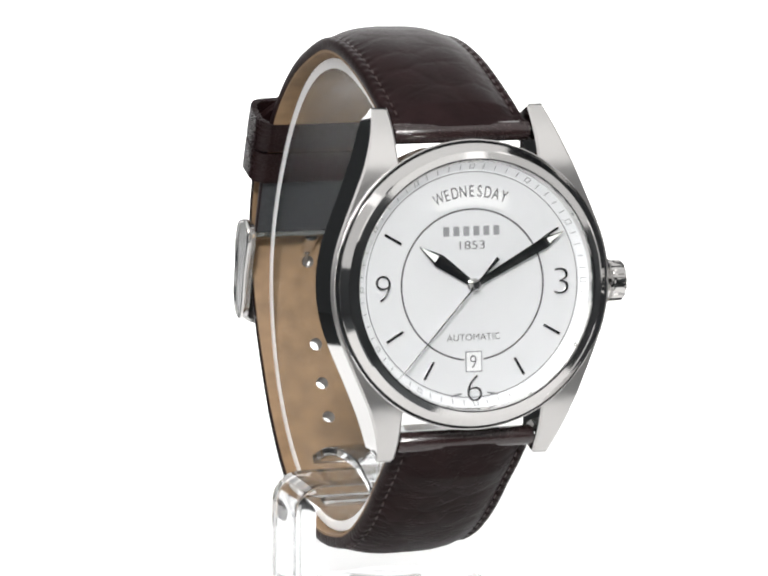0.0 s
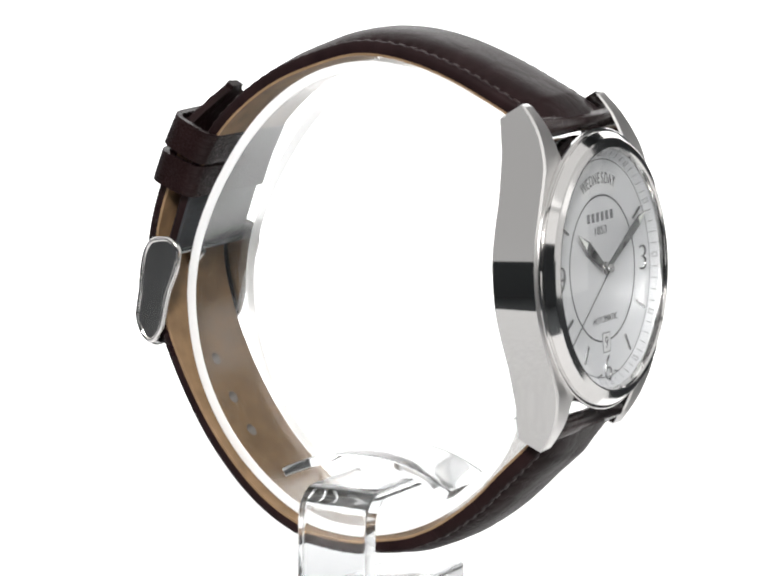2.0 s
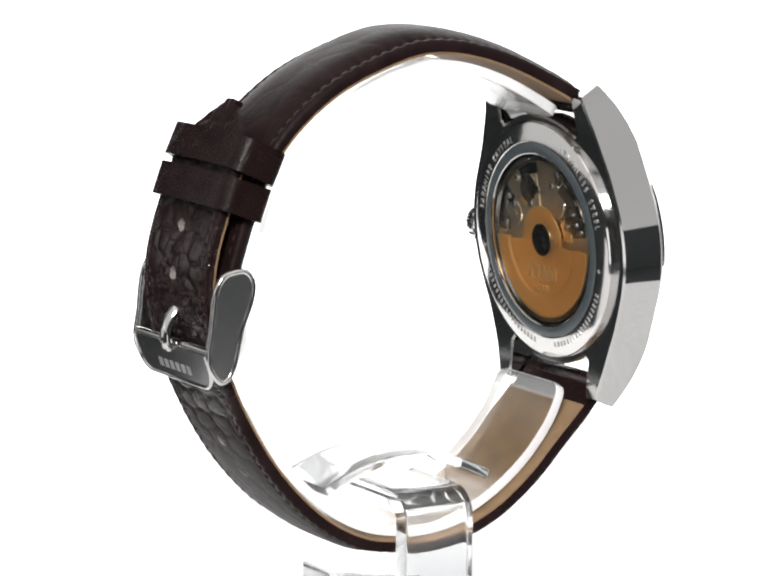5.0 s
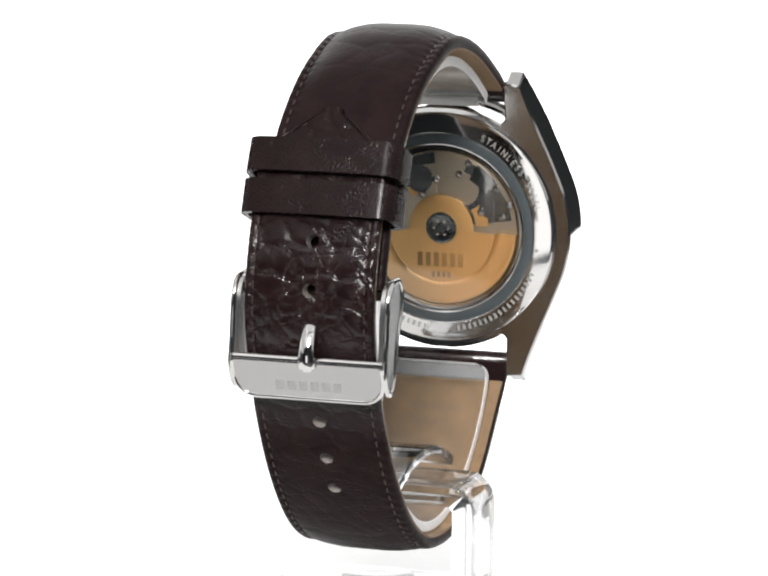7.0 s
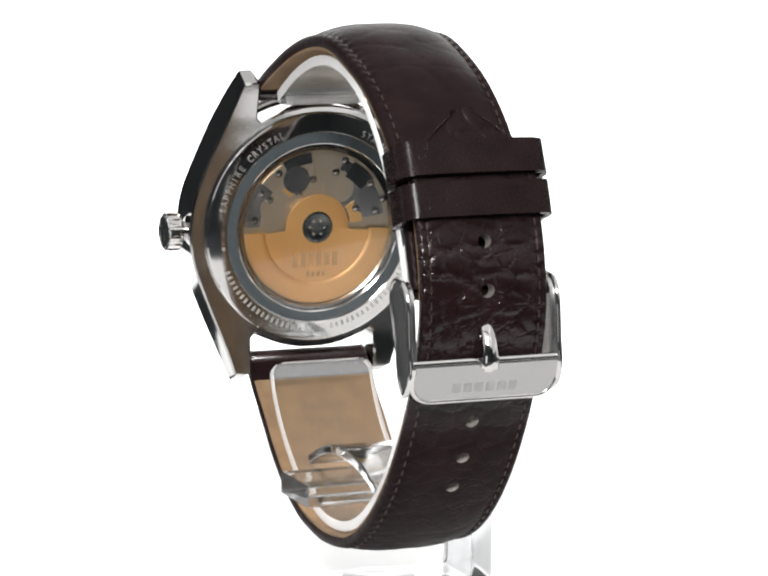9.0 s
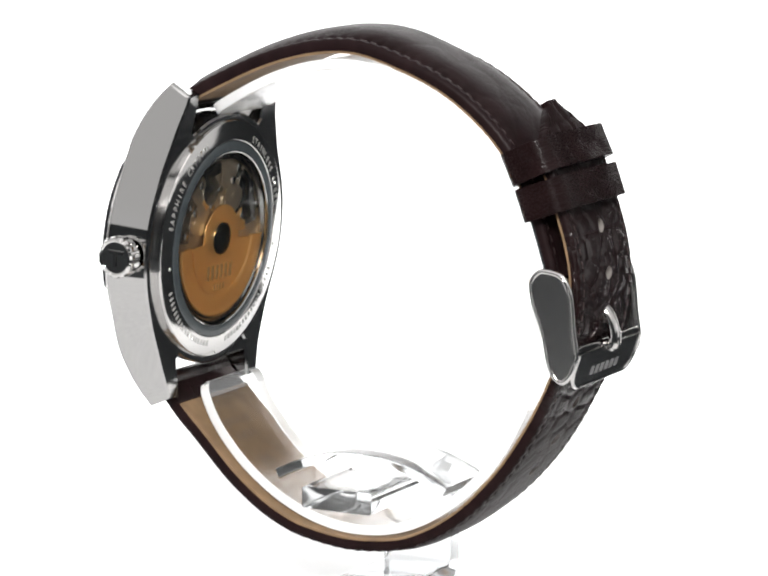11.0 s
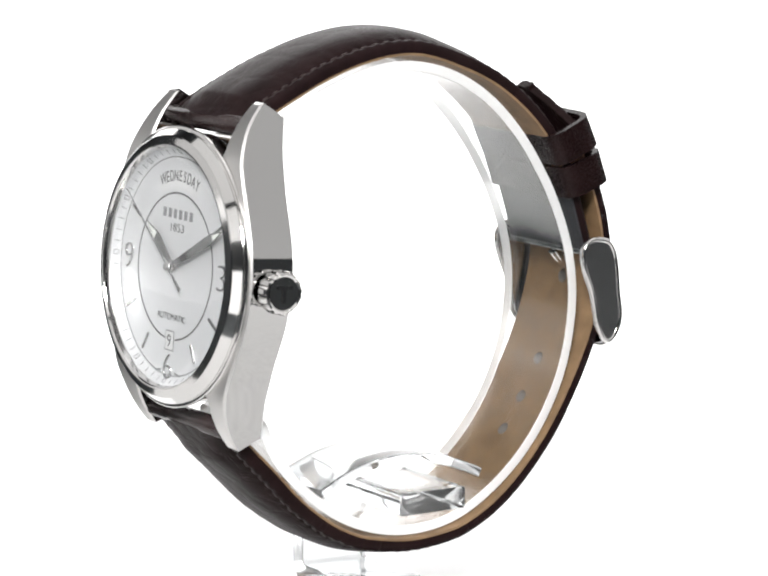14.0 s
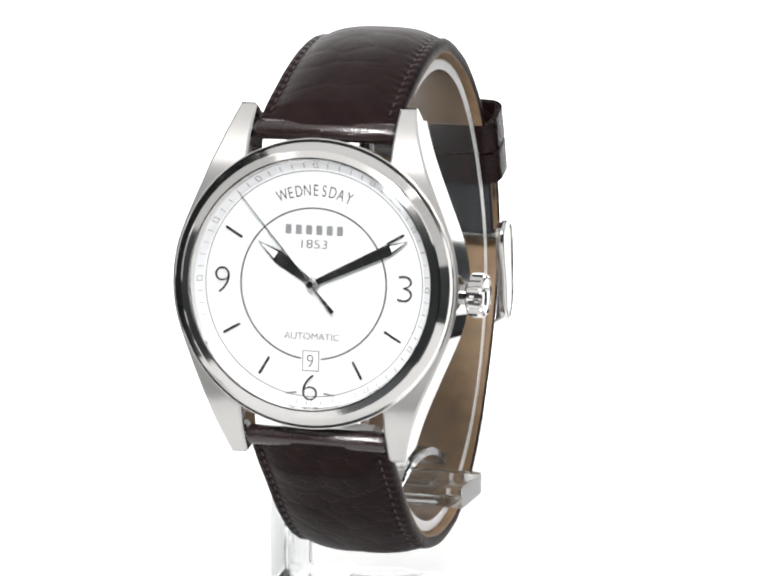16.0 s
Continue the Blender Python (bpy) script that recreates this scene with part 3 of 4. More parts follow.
def build_hands(parent):
    made = {}
    for nm, length, root, wide, level, lume, at in (("hour_hand", 9.7, 0.8, 1.9, D0 + 0.35, 1.75, 305.3), ("minute_hand", 15.0, 0.8, 1.6, D0 + 0.75, 1.65, 63.0)):
        blade = part(nm, scaled(hand_blade(length, 0.2, root, wide, level)), HAND_STEEL, parent, "dark faceted steel hand with a pale arrow tip", 0)
        tip = length - 0.42
        s = length - wide * 1.9
        bm = prism([(-wide * 0.27, s + 0.45), (wide * 0.27, s + 0.45), (0.04, tip), (-0.04, tip)], level + 0.1, level + 0.17)
        part("lume_tip", scaled(bm), LUME, blade, "pale luminous tip", 0)
        part("hub", scaled(disc(0.95 if nm[0] == "h" else 0.8, level, level + 0.32)), POLISHED, blade)
        blade.matrix_basis = hand_pose(at)
        made[nm] = blade
    lv = D0 + 1.22
    bm = prism([(-0.16, -4.9), (0.16, -4.9), (0.1, 3), (0.06, 16.2), (-0.06, 16.2), (-0.1, 3)], lv, lv + 0.1)
    prism([(-0.3, -4.95), (0.3, -4.95), (0.16, -2.2), (-0.16, -2.2)], lv + 0.004, lv + 0.12, bm)
    sec = part("second_hand", scaled(bm), HAND_STEEL, parent, "thin steel seconds hand with a tail", 0)
    part("hub", scaled(disc(0.62, lv - 0.1, lv + 0.4)), POLISHED, sec)
    sec.matrix_basis = hand_pose(222.7)
    made["second_hand"] = sec
    return made


def build_crown(parent):
    seg = 30
    bm = bmesh.new()
    rings = []
    for k, (x, r, flute) in enumerate(((20.9, 1.5, 0), (21.9, 1.5, 0), (21.9, 2.6, 0), (22.15, 2.95, 0.1), (22.4, 3.1, 0.28), (23.9, 3.1, 0.28), (24.25, 2.9, 0.1), (24.4, 2.55, 0), (24.25, 2.3, 0), (24.25, 0.01, 0))):
        ring = []
        for i in range(seg * 4):
            a = 2 * math.pi * i / (seg * 4)
            rr = r - (flute if i % 8 in (0, 1, 2) else 0)
            ring.append(bm.verts.new((x, rr * math.cos(a), rr * math.sin(a))))
        rings.append(ring)
    for a, b in zip(rings, rings[1:]):
        for i in range(len(a)):
            j = (i + 1) % len(a)
            bm.faces.new((a[i], a[j], b[j], b[i]))
    bm.faces.new(rings[0])
    bm.faces.new(rings[-1])
    bm.transform(Matrix.Translation((-0.6, -0.6, 0)))
    crown = face_part("crown", bm, POLISHED, parent, "fluted polished steel winding crown", 30)
    mark = bmesh.new()
    for y0, y1, z0, z1 in ((-1.2, 1.3, 0.55, 1.05), (-0.25, 0.25, -1.35, 0.55)):
        prism([(y0, z0), (y1, z0), (y1, z1), (y0, z1)], 24.25, 24.42, mark, Matrix(((0, 0, 1, 0), (1, 0, 0, -0.6), (0, 1, 0, 0), (0, 0, 0, 1))))
    mark.transform(Matrix.Translation((-0.6, -0.6, 0)) @ Matrix.Rotation(radians(-90), 4, "X") @ Matrix.Translation((0, 0.6, 0)))
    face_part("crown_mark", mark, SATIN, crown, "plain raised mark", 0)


BACK_FLAT = Matrix.Translation((0, 0, -3.2)) @ Matrix.Diagonal((1, 1, 0.7, 1)) @ Matrix.Translation((0, 0, 3.2))


def back_part(name, bm, mat, parent, label="", smooth=32):
    bm.transform(BACK_FLAT)
    return face_part(name, bm, mat, parent, label, smooth)


def build_caseback(parent):
    prof = [(13.1, -3.2), (18.2, -3.2), (18.2, -4.55), (18.05, -4.8), (17.7, -4.92), (15.2, -5.25), (15.05, -5.1), (14.0, -5.1), (13.85, -5.3), (13.4, -5.35), (13.2, -5.15), (13.1, -4.7)]
    back = back_part("caseback", lathe(prof, 128), BACK_STEEL, parent, "polished steel caseback with engraved ring", 28)
    back_part("gasket", lathe([(13.5, -5.12), (15.0, -5.12), (15.0, -5.24), (14.85, -5.3), (13.8, -5.42), (13.5, -5.4)], 128), GASKET, back, "dark ring round the window")
    def plate(bm):
        bm.transform(Matrix.Rotation(math.pi, 4, "Y"))      # seen from behind, x runs to the other side
        return bm
    # movement, drawn as seen from behind; heights grow outwards
    back_part("movement_plate", plate(lathe([(0, 3.3), (13.08, 3.3), (13.08, 3.7), (0, 3.7)], 64, False)), MOVEMENT, back, "grained movement plate")
    back_part("movement_ring", plate(lathe([(12.2, 3.7), (13.05, 3.7), (13.05, 4.75), (12.75, 4.8), (12.2, 4.3)], 96)), SATIN, back, "bright ring round the movement")
    br = ring_sector(3.4, 11.6, -78, -8, 3.71, 4.02)
    back_part("bridge", plate(br), MOVEMENT, back, "curved movement bridge", 0)
    br = ring_sector(4.8, 11.4, 14, 82, 3.71, 3.92)
    back_part("bridge", plate(br), SATIN, back, "curved movement bridge", 0)
    for x, y, r, h, mat, nm in ((-3.6, 7.6, 2.3, 4.2, SATIN, "wheel"), (3.4, 6.2, 2.7, 4.12, MOVEMENT, "wheel"), (7.6, 3.4, 1.6, 4.15, SATIN, "wheel"), (-7.6, 3.2, 1.9, 4.2, MOVEMENT, "wheel"), (0.2, 9.6, 1.5, 4.15, DARK_STEEL, "wheel")):
        pts = []
        for i in range(48):
            a = 2 * math.pi * i / 48
            q = r * (1 if i % 2 else 0.92)
            pts.append((x + q * math.cos(a), y + q * math.sin(a)))
        bm = prism(pts, 3.9, h)
        bm2 = prism([(x + 0.5 * math.cos(k * math.pi / 6), y + 0.5 * math.sin(k * math.pi / 6)) for k in range(12)], h, h + 0.1, bm)
        back_part(nm, plate(bm2), mat, back, "small toothed wheel", 0)
    for a0, a1, r0, r1, h, mat in ((-88, -52, 9.4, 11.9, 4.12, SATIN), (-44, -14, 6.6, 8.4, 4.16, GOLD), (-4, 22, 7.4, 11.7, 4.1, MOVEMENT), (30, 52, 9.0, 11.8, 4.2, POLISHED), (58, 86, 5.6, 7.6, 4.14, GOLD), (-30, -6, 10.2, 11.9, 4.18, DARK_STEEL)):
        back_part("lever", plate(bevelled(ring_sector(r0, r1, a0, a1, 3.9, h, None, 14), 0.06, 1, 50)), mat, back, "small shaped movement lever", 20)
    for x, y in ((-5.6, 5.3), (1.4, 6.9), (5.6, 8.0), (-1.7, 10.2), (-8.6, 6.9), (8.2, 4.9)):
        back_part("jewel", plate(lathe([(0, 4.0), (0.55, 4.0), (0.55, 4.32), (0.4, 4.38), (0, 4.3)], 16, False)), JEWEL, back, "red jewel bearing").location = (0, 0, 0)
        last = back.children[-1]
        last.location = (FACE.to_3x3() @ Vector((-x, y, 0))) * U
    for x, y in ((-9.2, 5.6), (8.8, 6.5), (-6.6, 8.7), (4.4, 10.4), (9.8, 2.2), (-10.3, 1.4), (-3.1, 5.2), (2.9, 8.6), (6.4, 2.7), (-7.9, 4.6), (-0.9, 7.6), (10.9, 4.0)):
        s = back_part("screw", plate(lathe([(0, 3.9), (0.62, 3.9), (0.62, 4.25), (0.5, 4.34), (0, 4.34)], 16, False)), POLISHED, back, "polished screw")
        s.location = (FACE.to_3x3() @ Vector((-x, y, 0))) * U
    # rotor: a heavy half ring on a web, with a ball-bearing hub
    bm = sector_lathe([(8.75, 4.4), (8.75, 4.72), (9.1, 4.92), (9.6, 4.98), (10.9, 4.84), (11.5, 4.9), (11.9, 5.0), (12.1, 4.9), (12.1, 4.4)], 93, 267)
    rotor = back_part("rotor", plate(bm), GOLD, back, "gilt half-moon winding rotor", 40)
    web = sector_lathe([(2.0, 4.4), (2.0, 4.62), (5.2, 4.66), (8.7, 4.8), (8.7, 4.4)], 95, 265)
    back_part("rotor_web", plate(web), GOLD, rotor, "", 24)
    back_part("rotor_collar", plate(sector_lathe([(2.0, 4.4), (2.0, 4.62), (4.9, 4.66), (5.2, 4.58), (5.2, 4.4)], -95, 95)), GOLD, rotor, "", 24)
    hub = lathe([(0, 4.4), (2.5, 4.4), (2.5, 4.85), (2.1, 4.98), (1.7, 4.82), (0.8, 4.82), (0.7, 4.98), (0, 4.98)], 40, False)
    back_part("rotor_hub", plate(hub), DARK_STEEL, rotor, "dark ball-bearing hub")
    for k in range(6):
        a = 2 * math.pi * k / 6
        b = back_part("bearing_ball", plate(lathe([(0, 4.78), (0.3, 4.85), (0.22, 5.0), (0, 5.05)], 10, False)), POLISHED, rotor, "bearing ball")
        b.location = (FACE.to_3x3() @ Vector((1.15 * math.cos(a), 1.15 * math.sin(a), 0))) * U
    marks = bmesh.new()
    for k in range(6):
        prism([(-3.9 + 1.32 * k, -6.2), (-3.1 + 1.32 * k, -6.2), (-3.1 + 1.32 * k, -4.0), (-3.9 + 1.32 * k, -4.0)], 4.7, 4.76, marks)
    for k in range(4):
        prism([(-1.6 + 0.85 * k, -7.9), (-1.1 + 0.85 * k, -7.9), (-1.1 + 0.85 * k, -7.0), (-1.6 + 0.85 * k, -7.0)], 4.74, 4.8, marks)
    back_part("rotor_engraving", plate(marks), plain("rotor engraving", (0.30, 0.17, 0.06), 0.4), rotor, "plain engraved bars", 0)
    g = back_part("back_crystal", lathe([(0, -5.22), (13.3, -5.22)], 64, False), CRYSTAL, back, "clear display window")
    g.visible_shadow = False
    facing(g, (0, 1, 0))
    for txt, c in (("SAPPHIRE CRYSTAL", -51), ("STAINLESS STEEL", 51)):
        bm = arc_text(txt, 16.1, 1.5, c, 3.6, 5.08, True, depth=0.12)
        # lean the letters onto the ring's slope
        back_part("ring_lettering", bm, ENGRAVED, back, "engraved lettering " + txt, 0)
    dots = bmesh.new()
    for a in (-100, 100):
        m = Matrix.Translation((15.75 * math.sin(radians(a)), 15.75 * math.cos(radians(a)), 0))
        prism([(0.3 * math.cos(k * math.pi / 5), 0.3 * math.sin(k * math.pi / 5)) for k in range(10)], 5.0, 5.24, dots, m)
    for c in (-142, 142):
        for k in range(18):
            a = c + (k - 8.5) * 3.3
            m = Matrix.Rotation(radians(-a), 4, "Z") @ Matrix.Translation((0, 16.1, 0))
            prism([(-0.2, -0.42), (0.2, -0.42), (0.2, 0.42), (-0.2, 0.42)], 5.0, 5.2, dots, m)
    tagged(back_part("ring_engraving", plate(dots), ENGRAVED, back, "plain engraved bars", 0), kind="stuff")


# ---- strap ----
UPPER = [(-29.9, 25.2), (-28.0, 26.4), (-25.1, 28.1), (-21.5, 29.9), (-17.9, 31.6), (-14.4, 33.0), (-10.9, 34.1), (-7.3, 34.9), (-3.8, 35.3), (-0.3, 35.2), (3.2, 34.4),
         (6.7, 33.2), (10.3, 31.8), (13.8, 30.0), (17.3, 27.6), (20.6, 24.7), (23.4, 21.4), (25.8, 17.4), (27.6, 12.6), (29.0, 8.4), (30.2, 4.6)]
LOWER = [(-32.6, -14.9), (-30.6, -17.0), (-28.0, -19.8), (-24.6, -23.2), (-20.2, -27.8), (-15.4, -31.6), (-11.8, -33.6), (-8.2, -34.9), (-1.0, -36.0), (6.2, -35.4), (9.9, -34.2),
         (13.5, -32.3), (17.1, -29.6), (20.7, -26.0), (24.3, -21.5), (27.9, -15.6), (30.6, -10.0), (32.4, -5.0), (33.6, 0.2), (33.7, 5.0), (32.9, 9.5),
         (31.6, 13.6), (30.1, 17.8), (28.4, 22.0), (26.3, 26.0), (24.8, 28.6)]


def outward(t):
    return Vector((t.y, -t.x))


def strap_side(s, total, upper):
    f = s / total
    half = 10.05 - 0.55 * min(1, f * 1.6)
    shift = -0.3 - 0.8 * f
    if upper:
        edge = np.interp(f, [0, 0.05, 0.5, 1], [2.1, 2.3, 2.2, 1.9])
        crown = np.interp(f, [0, 0.05, 0.45, 0.75, 1], [2.9, 3.8, 3.7, 2.7, 2.0])
    else:
        edge = np.interp(f, [0, 0.05, 0.4, 1], [2.1, 2.3, 2.0, 1.75])
        crown = np.interp(f, [0, 0.05, 0.3, 0.5, 1], [2.9, 4.0, 3.2, 2.3, 1.95])
        left = total - s
        if left < 8.5:                     # pointed end
            half *= min(1.0, max(0.1, left / 7.0) ** 0.8)
    return half, shift, edge, crown


def sweep_strap(points, upper, cross, step=0.42, short=0.0, skip=0.0):
    """Runs a closed cross-section, given by cross(half, edge, crown) as (across, up) pairs, along the strap."""
    way = spline(points, step)
    total = way[-1][0]
    way = [w for w in way if skip <= w[0] <= total - short]
    bm = bmesh.new()
    uvl = bm.loops.layers.uv.new("chart")
    rings, info = [], []
    for s, q, t in way:
        n = outward(t) if not upper else -outward(t)
        n = n if (n.dot(q) > 0) else -n
        half, shift, edge, crown = strap_side(s, total, upper)
        ring = []
        for a, h in cross(half, edge, crown, s):
            p = q + n * h
            ring.append(bm.verts.new((a + shift, p.x, p.y)))
        rings.append(ring)
        info.append(s)
    m = len(rings[0])
    for i in range(len(rings) - 1):
        for k in range(m):
            j = (k + 1) % m
            f = bm.faces.new((rings[i][k], rings[i][j], rings[i + 1][j], rings[i + 1][k]))
            for lp, (vi, si) in zip(f.loops, ((rings[i][k], i), (rings[i][j], i), (rings[i + 1][j], i + 1), (rings[i + 1][k], i + 1))):
                lp[uvl].uv = (vi.co.x, info[si])
    for ring in (rings[0], rings[-1]):
        f = bm.faces.new(ring)
        for lp in f.loops:
            lp[uvl].uv = (lp.vert.co.x, 0)
    return bm, way


def plates(across, along, seed):
    """Raised hide plates in staggered rows: 0 in the creases between them, 1 on the plates."""
    def spot(i, j):
        r = random.Random(seed * 7919 + i * 131 + j * 17)
        return i + 0.5 * (j % 2) + r.uniform(-0.42, 0.42), j + r.uniform(-0.42, 0.42)
    spot = functools.lru_cache(maxsize=None)(spot)

    def height(x, s):
        x += 0.5 * math.sin(s * 0.9 + seed)
        u, v = x / across, s / along
        d = sorted(math.hypot(u - a, v - b) for a, b in (spot(math.floor(u) + i, math.floor(v) + j) for i in (-1, 0, 1) for j in (-1, 0, 1)))
        g = min(1.0, (d[1] - d[0]) / 0.34)
        return g * (2 - g) - 0.35 * d[0]
    return height


WIDE, TAIL = plates(6.4, 5.2, 3), plates(4.9, 3.3, 8)


def embossing(x, s, upper):
    if upper:
        return 0.04 * (WIDE(x, s) - 0.8)
    f = min(1.0, max(0.0, (s - 70) / 6))
    return (1 - f) * 0.06 * (WIDE(x, s + 40) - 0.8) + f * 0.22 * (TAIL(x, s) - 0.8)


def upper_section(half, edge, crown, s=0.0):
    return leather_section(half, edge, crown, s, True)


def leather_section(half, edge, crown, s=0.0, upper=False):
    bump = 0.06 * math.sin(2 * math.pi * s / 1.75)          # the thread pulls the edge into a fine wave
    out = [(-half * 0.985, 0.42), (-half, 0.9), (-half, edge * 0.72), (-half * 0.975, edge * 0.93)]
    for k in range(-22, 23):
        a = k / 22 * 0.94
        rise = max(0.0, 1 - (abs(a) / 0.84) ** 3.2) if abs(a) < 0.84 else 0.0
        groove = -0.13 if abs(abs(a) - 0.86) < 0.03 else 0.0
        relief = embossing(half * a, s, upper) * min(1.0, (0.84 - abs(a)) / 0.1) if abs(a) < 0.84 else 0.0
        out.append((half * a, edge + (crown - edge) * rise + groove + relief + (bump if abs(a) > 0.8 else 0)))
    out += [(half * 0.975, edge * 0.93), (half, edge * 0.72), (half, 0.9), (half * 0.985, 0.42)]
    return out


def lining_section(half, edge, crown, s=0.0):
    h = half * 0.982
    return [(-h, 0.06), (-h, 0.44), (h, 0.44), (h, 0.06), (h * 0.97, 0.0), (-h * 0.97, 0.0)]


def stitches(way, upper, first, last):
    bm = bmesh.new()
    total = way[-1][0]
    s = first
    while s < total - last:
        i = min(range(len(way)), key=lambda k: abs(way[k][0] - s))
        _, q, t = way[i]
        n = outward(t)
        n = n if n.dot(q) > 0 else -n
        half, shift, edge, crown = strap_side(way[i][0], total, upper)
        for side in (-1, 1):
            c = Vector((side * half * 0.86 + shift, (q + n * (edge - 0.02)).x, (q + n * (edge - 0.02)).y))
            along, up = Vector((0, t.x, t.y)), Vector((0, n.x, n.y))
            m = Matrix((Vector((1, 0, 0)), along, up)).transposed().to_4x4()
            m.translation = c
            prism([(-0.11, -0.4), (0.0, -0.52), (0.11, -0.4), (0.11, 0.4), (0, 0.52), (-0.11, 0.4)], -0.1, 0.08, bm, m)
        s += 1.75
    return bm


def hole_cutters(way, spots, parent):
    out = []
    for y, z in spots:
        i = min(range(len(way)), key=lambda k: (way[k][1] - Vector((y, z))).length)
        _, q, t = way[i]
        n = outward(t)
        n = n if n.dot(q) > 0 else -n
        pts = [(0.98 * math.cos(2 * math.pi * k / 20), 0.98 * math.sin(2 * math.pi * k / 20)) for k in range(20)]
        up = Vector((0, n.x, n.y))
        m = Matrix((Vector((1, 0, 0)), up.cross(Vector((1, 0, 0))), up)).transposed().to_4x4()
        m.translation = Vector((-1.15, q.x, q.y))
        bm = scaled(prism(pts, -3, 6, None, m))
        out.append(new("cutter", mesh_from("cutter", bm, RAW, 0)))
        out[-1].parent = parent
    return out


def build_straps(parent):
    bm, way = sweep_strap(UPPER, True, upper_section, 0.3)
    up = part("upper_strap", scaled(bm), LEATHER, parent, "dark brown embossed leather strap, buckle side", 50)
    bm, _ = sweep_strap(UPPER, True, lining_section, short=13, skip=3.5)
    part("lining", scaled(bm), LINING, up, "smooth tan leather lining", 40)
    bm, _ = sweep_strap(UPPER, True, lining_section, skip=way[-1][0] - 13.2)
    part("backing", scaled(bm), UNDERSIDE, up, "dark strip under the buckle end, tinted for the cuff's reflection", 40)
    part("stitching", scaled(stitches(way, True, 4, 3)), THREAD, up, "two rows of brown thread", 0)
    bm, way2 = sweep_strap(LOWER, False, leather_section, 0.34)
    low = part("lower_strap", scaled(bm), LOWER_LEATHER, parent, "dark brown embossed leather strap with punched holes", 50)
    bm, _ = sweep_strap(LOWER, False, lining_section, short=10, skip=5.0)
    lin = part("lining", scaled(bm), LINING, low, "smooth tan leather lining", 40)
    stamp = bmesh.new()
    for row, (s0, count) in enumerate(((10.5, 5), (13.2, 4), (18.0, 2))):
        _, q, t = min(way2, key=lambda w: abs(w[0] - s0))
        n = outward(t)
        n = n if n.dot(q) > 0 else -n
        m = Matrix((Vector((1, 0, 0)), Vector((0, t.x, t.y)), Vector((0, n.x, n.y)))).transposed().to_4x4()
        m.translation = Vector((-0.3, q.x, q.y))
        for k in range(count):
            x = (k - (count - 1) / 2) * 1.5
            prism([(x - 0.55, -0.6), (x + 0.55, -0.6), (x + 0.55, 0.6), (x - 0.55, 0.6)], -0.03, 0.05, stamp, m)
    part("lining_stamp", scaled(stamp), plain("stamped tan", (0.17, 0.11, 0.065), 0.6), low, "faint stamped bars", 0)
    cut = hole_cutters(way2, [(31.9, 11.2), (33.4, 5.0), (33.2, -1.0), (29.0, -13.2), (26.0, -18.9), (22.7, -23.8)], parent)
    carved(low, cut)
    carved(lin, cut)
    for c in cut:
        bpy.data.objects.remove(c)
    part("stitching", scaled(stitches(way2, False, 4, 7)), THREAD, low, "two rows of brown thread", 0)
    for thing, w, up_dir in ((up, way, True), (low, way2, False)):
        _, q, t = w[1]
        n = outward(t)
        n = n if n.dot(q) > 0 else -n
        c = q + n * 1.42
        bm = lathe([(0, -10.0), (1.2, -10.0), (1.44, -9.7), (1.44, 9.7), (1.2, 10.0), (0, 10.0)], 24, False)
        uvl = bm.loops.layers.uv.verify()
        for f in bm.faces:
            for lp in f.loops:
                lp[uvl].uv = (lp.vert.co.z, lp.vert.co.x * 1.5)
        bm.transform(Matrix.Translation((-0.3, c.x, c.y)) @ Matrix.Rotation(radians(90), 4, "Y"))
        rod = lathe([(0, -10.45), (0.6, -10.45), (0.6, 10.45), (0, 10.45)], 16, False)
        rod.transform(Matrix.Translation((-0.3, c.x, c.y)) @ Matrix.Rotation(radians(90), 4, "Y"))
        part("spring_bar", scaled(rod), DARK_STEEL, parent, "thin steel spring bar")
        part("folded_end", scaled(bm), FOLD_LEATHER, thing, "leather folded round the spring bar", 40)
    # keeper loops round both layers
    for k, (y, z, depth) in enumerate(((28.35, 22.1, 5.0), (30.5, 16.6, 4.9))):
        i = min(range(len(way2)), key=lambda j: (way2[j][1] - Vector((y, z))).length)
        _, q, t = way2[i]
        n = outward(t)
        n = n if n.dot(q) > 0 else -n
        lo, hi = -depth, 2.8
        mid, hh = (lo + hi) / 2, (hi - lo) / 2
        outer, inner = round_rect(11.35, hh, 2.3, 8), round_rect(10.4, hh - 0.95, 1.5, 8)
        outer, inner = finer(outer), finer(inner)
        bm = bmesh.new()
        uvl = bm.loops.layers.uv.new("chart")
        m = Matrix((Vector((1, 0, 0)), Vector((0, n.x, n.y)), Vector((0, t.x, t.y)))).transposed().to_4x4()
        c = q + n * mid
        m.translation = Vector((-1.05, c.x, c.y))
        rings = []
        for ol, w in ((inner, -2.45), (outer, -2.45), (outer, 2.45), (inner, 2.45)):
            rings.append([bm.verts.new((x, yy + (0.55 * (1 - (x / 11.4) ** 2) if yy > 0 else 0.0), w)) for x, yy in ol])
        mm = len(outer)
        for a, b in zip(rings, rings[1:] + rings[:1]):
            for e in range(mm):
                f = (e + 1) % mm
                bm.faces.new((a[e], a[f], b[f], b[e]))
        bevelled(bm, 0.4, 3, 60)
        uvl = bm.loops.layers.uv.verify()
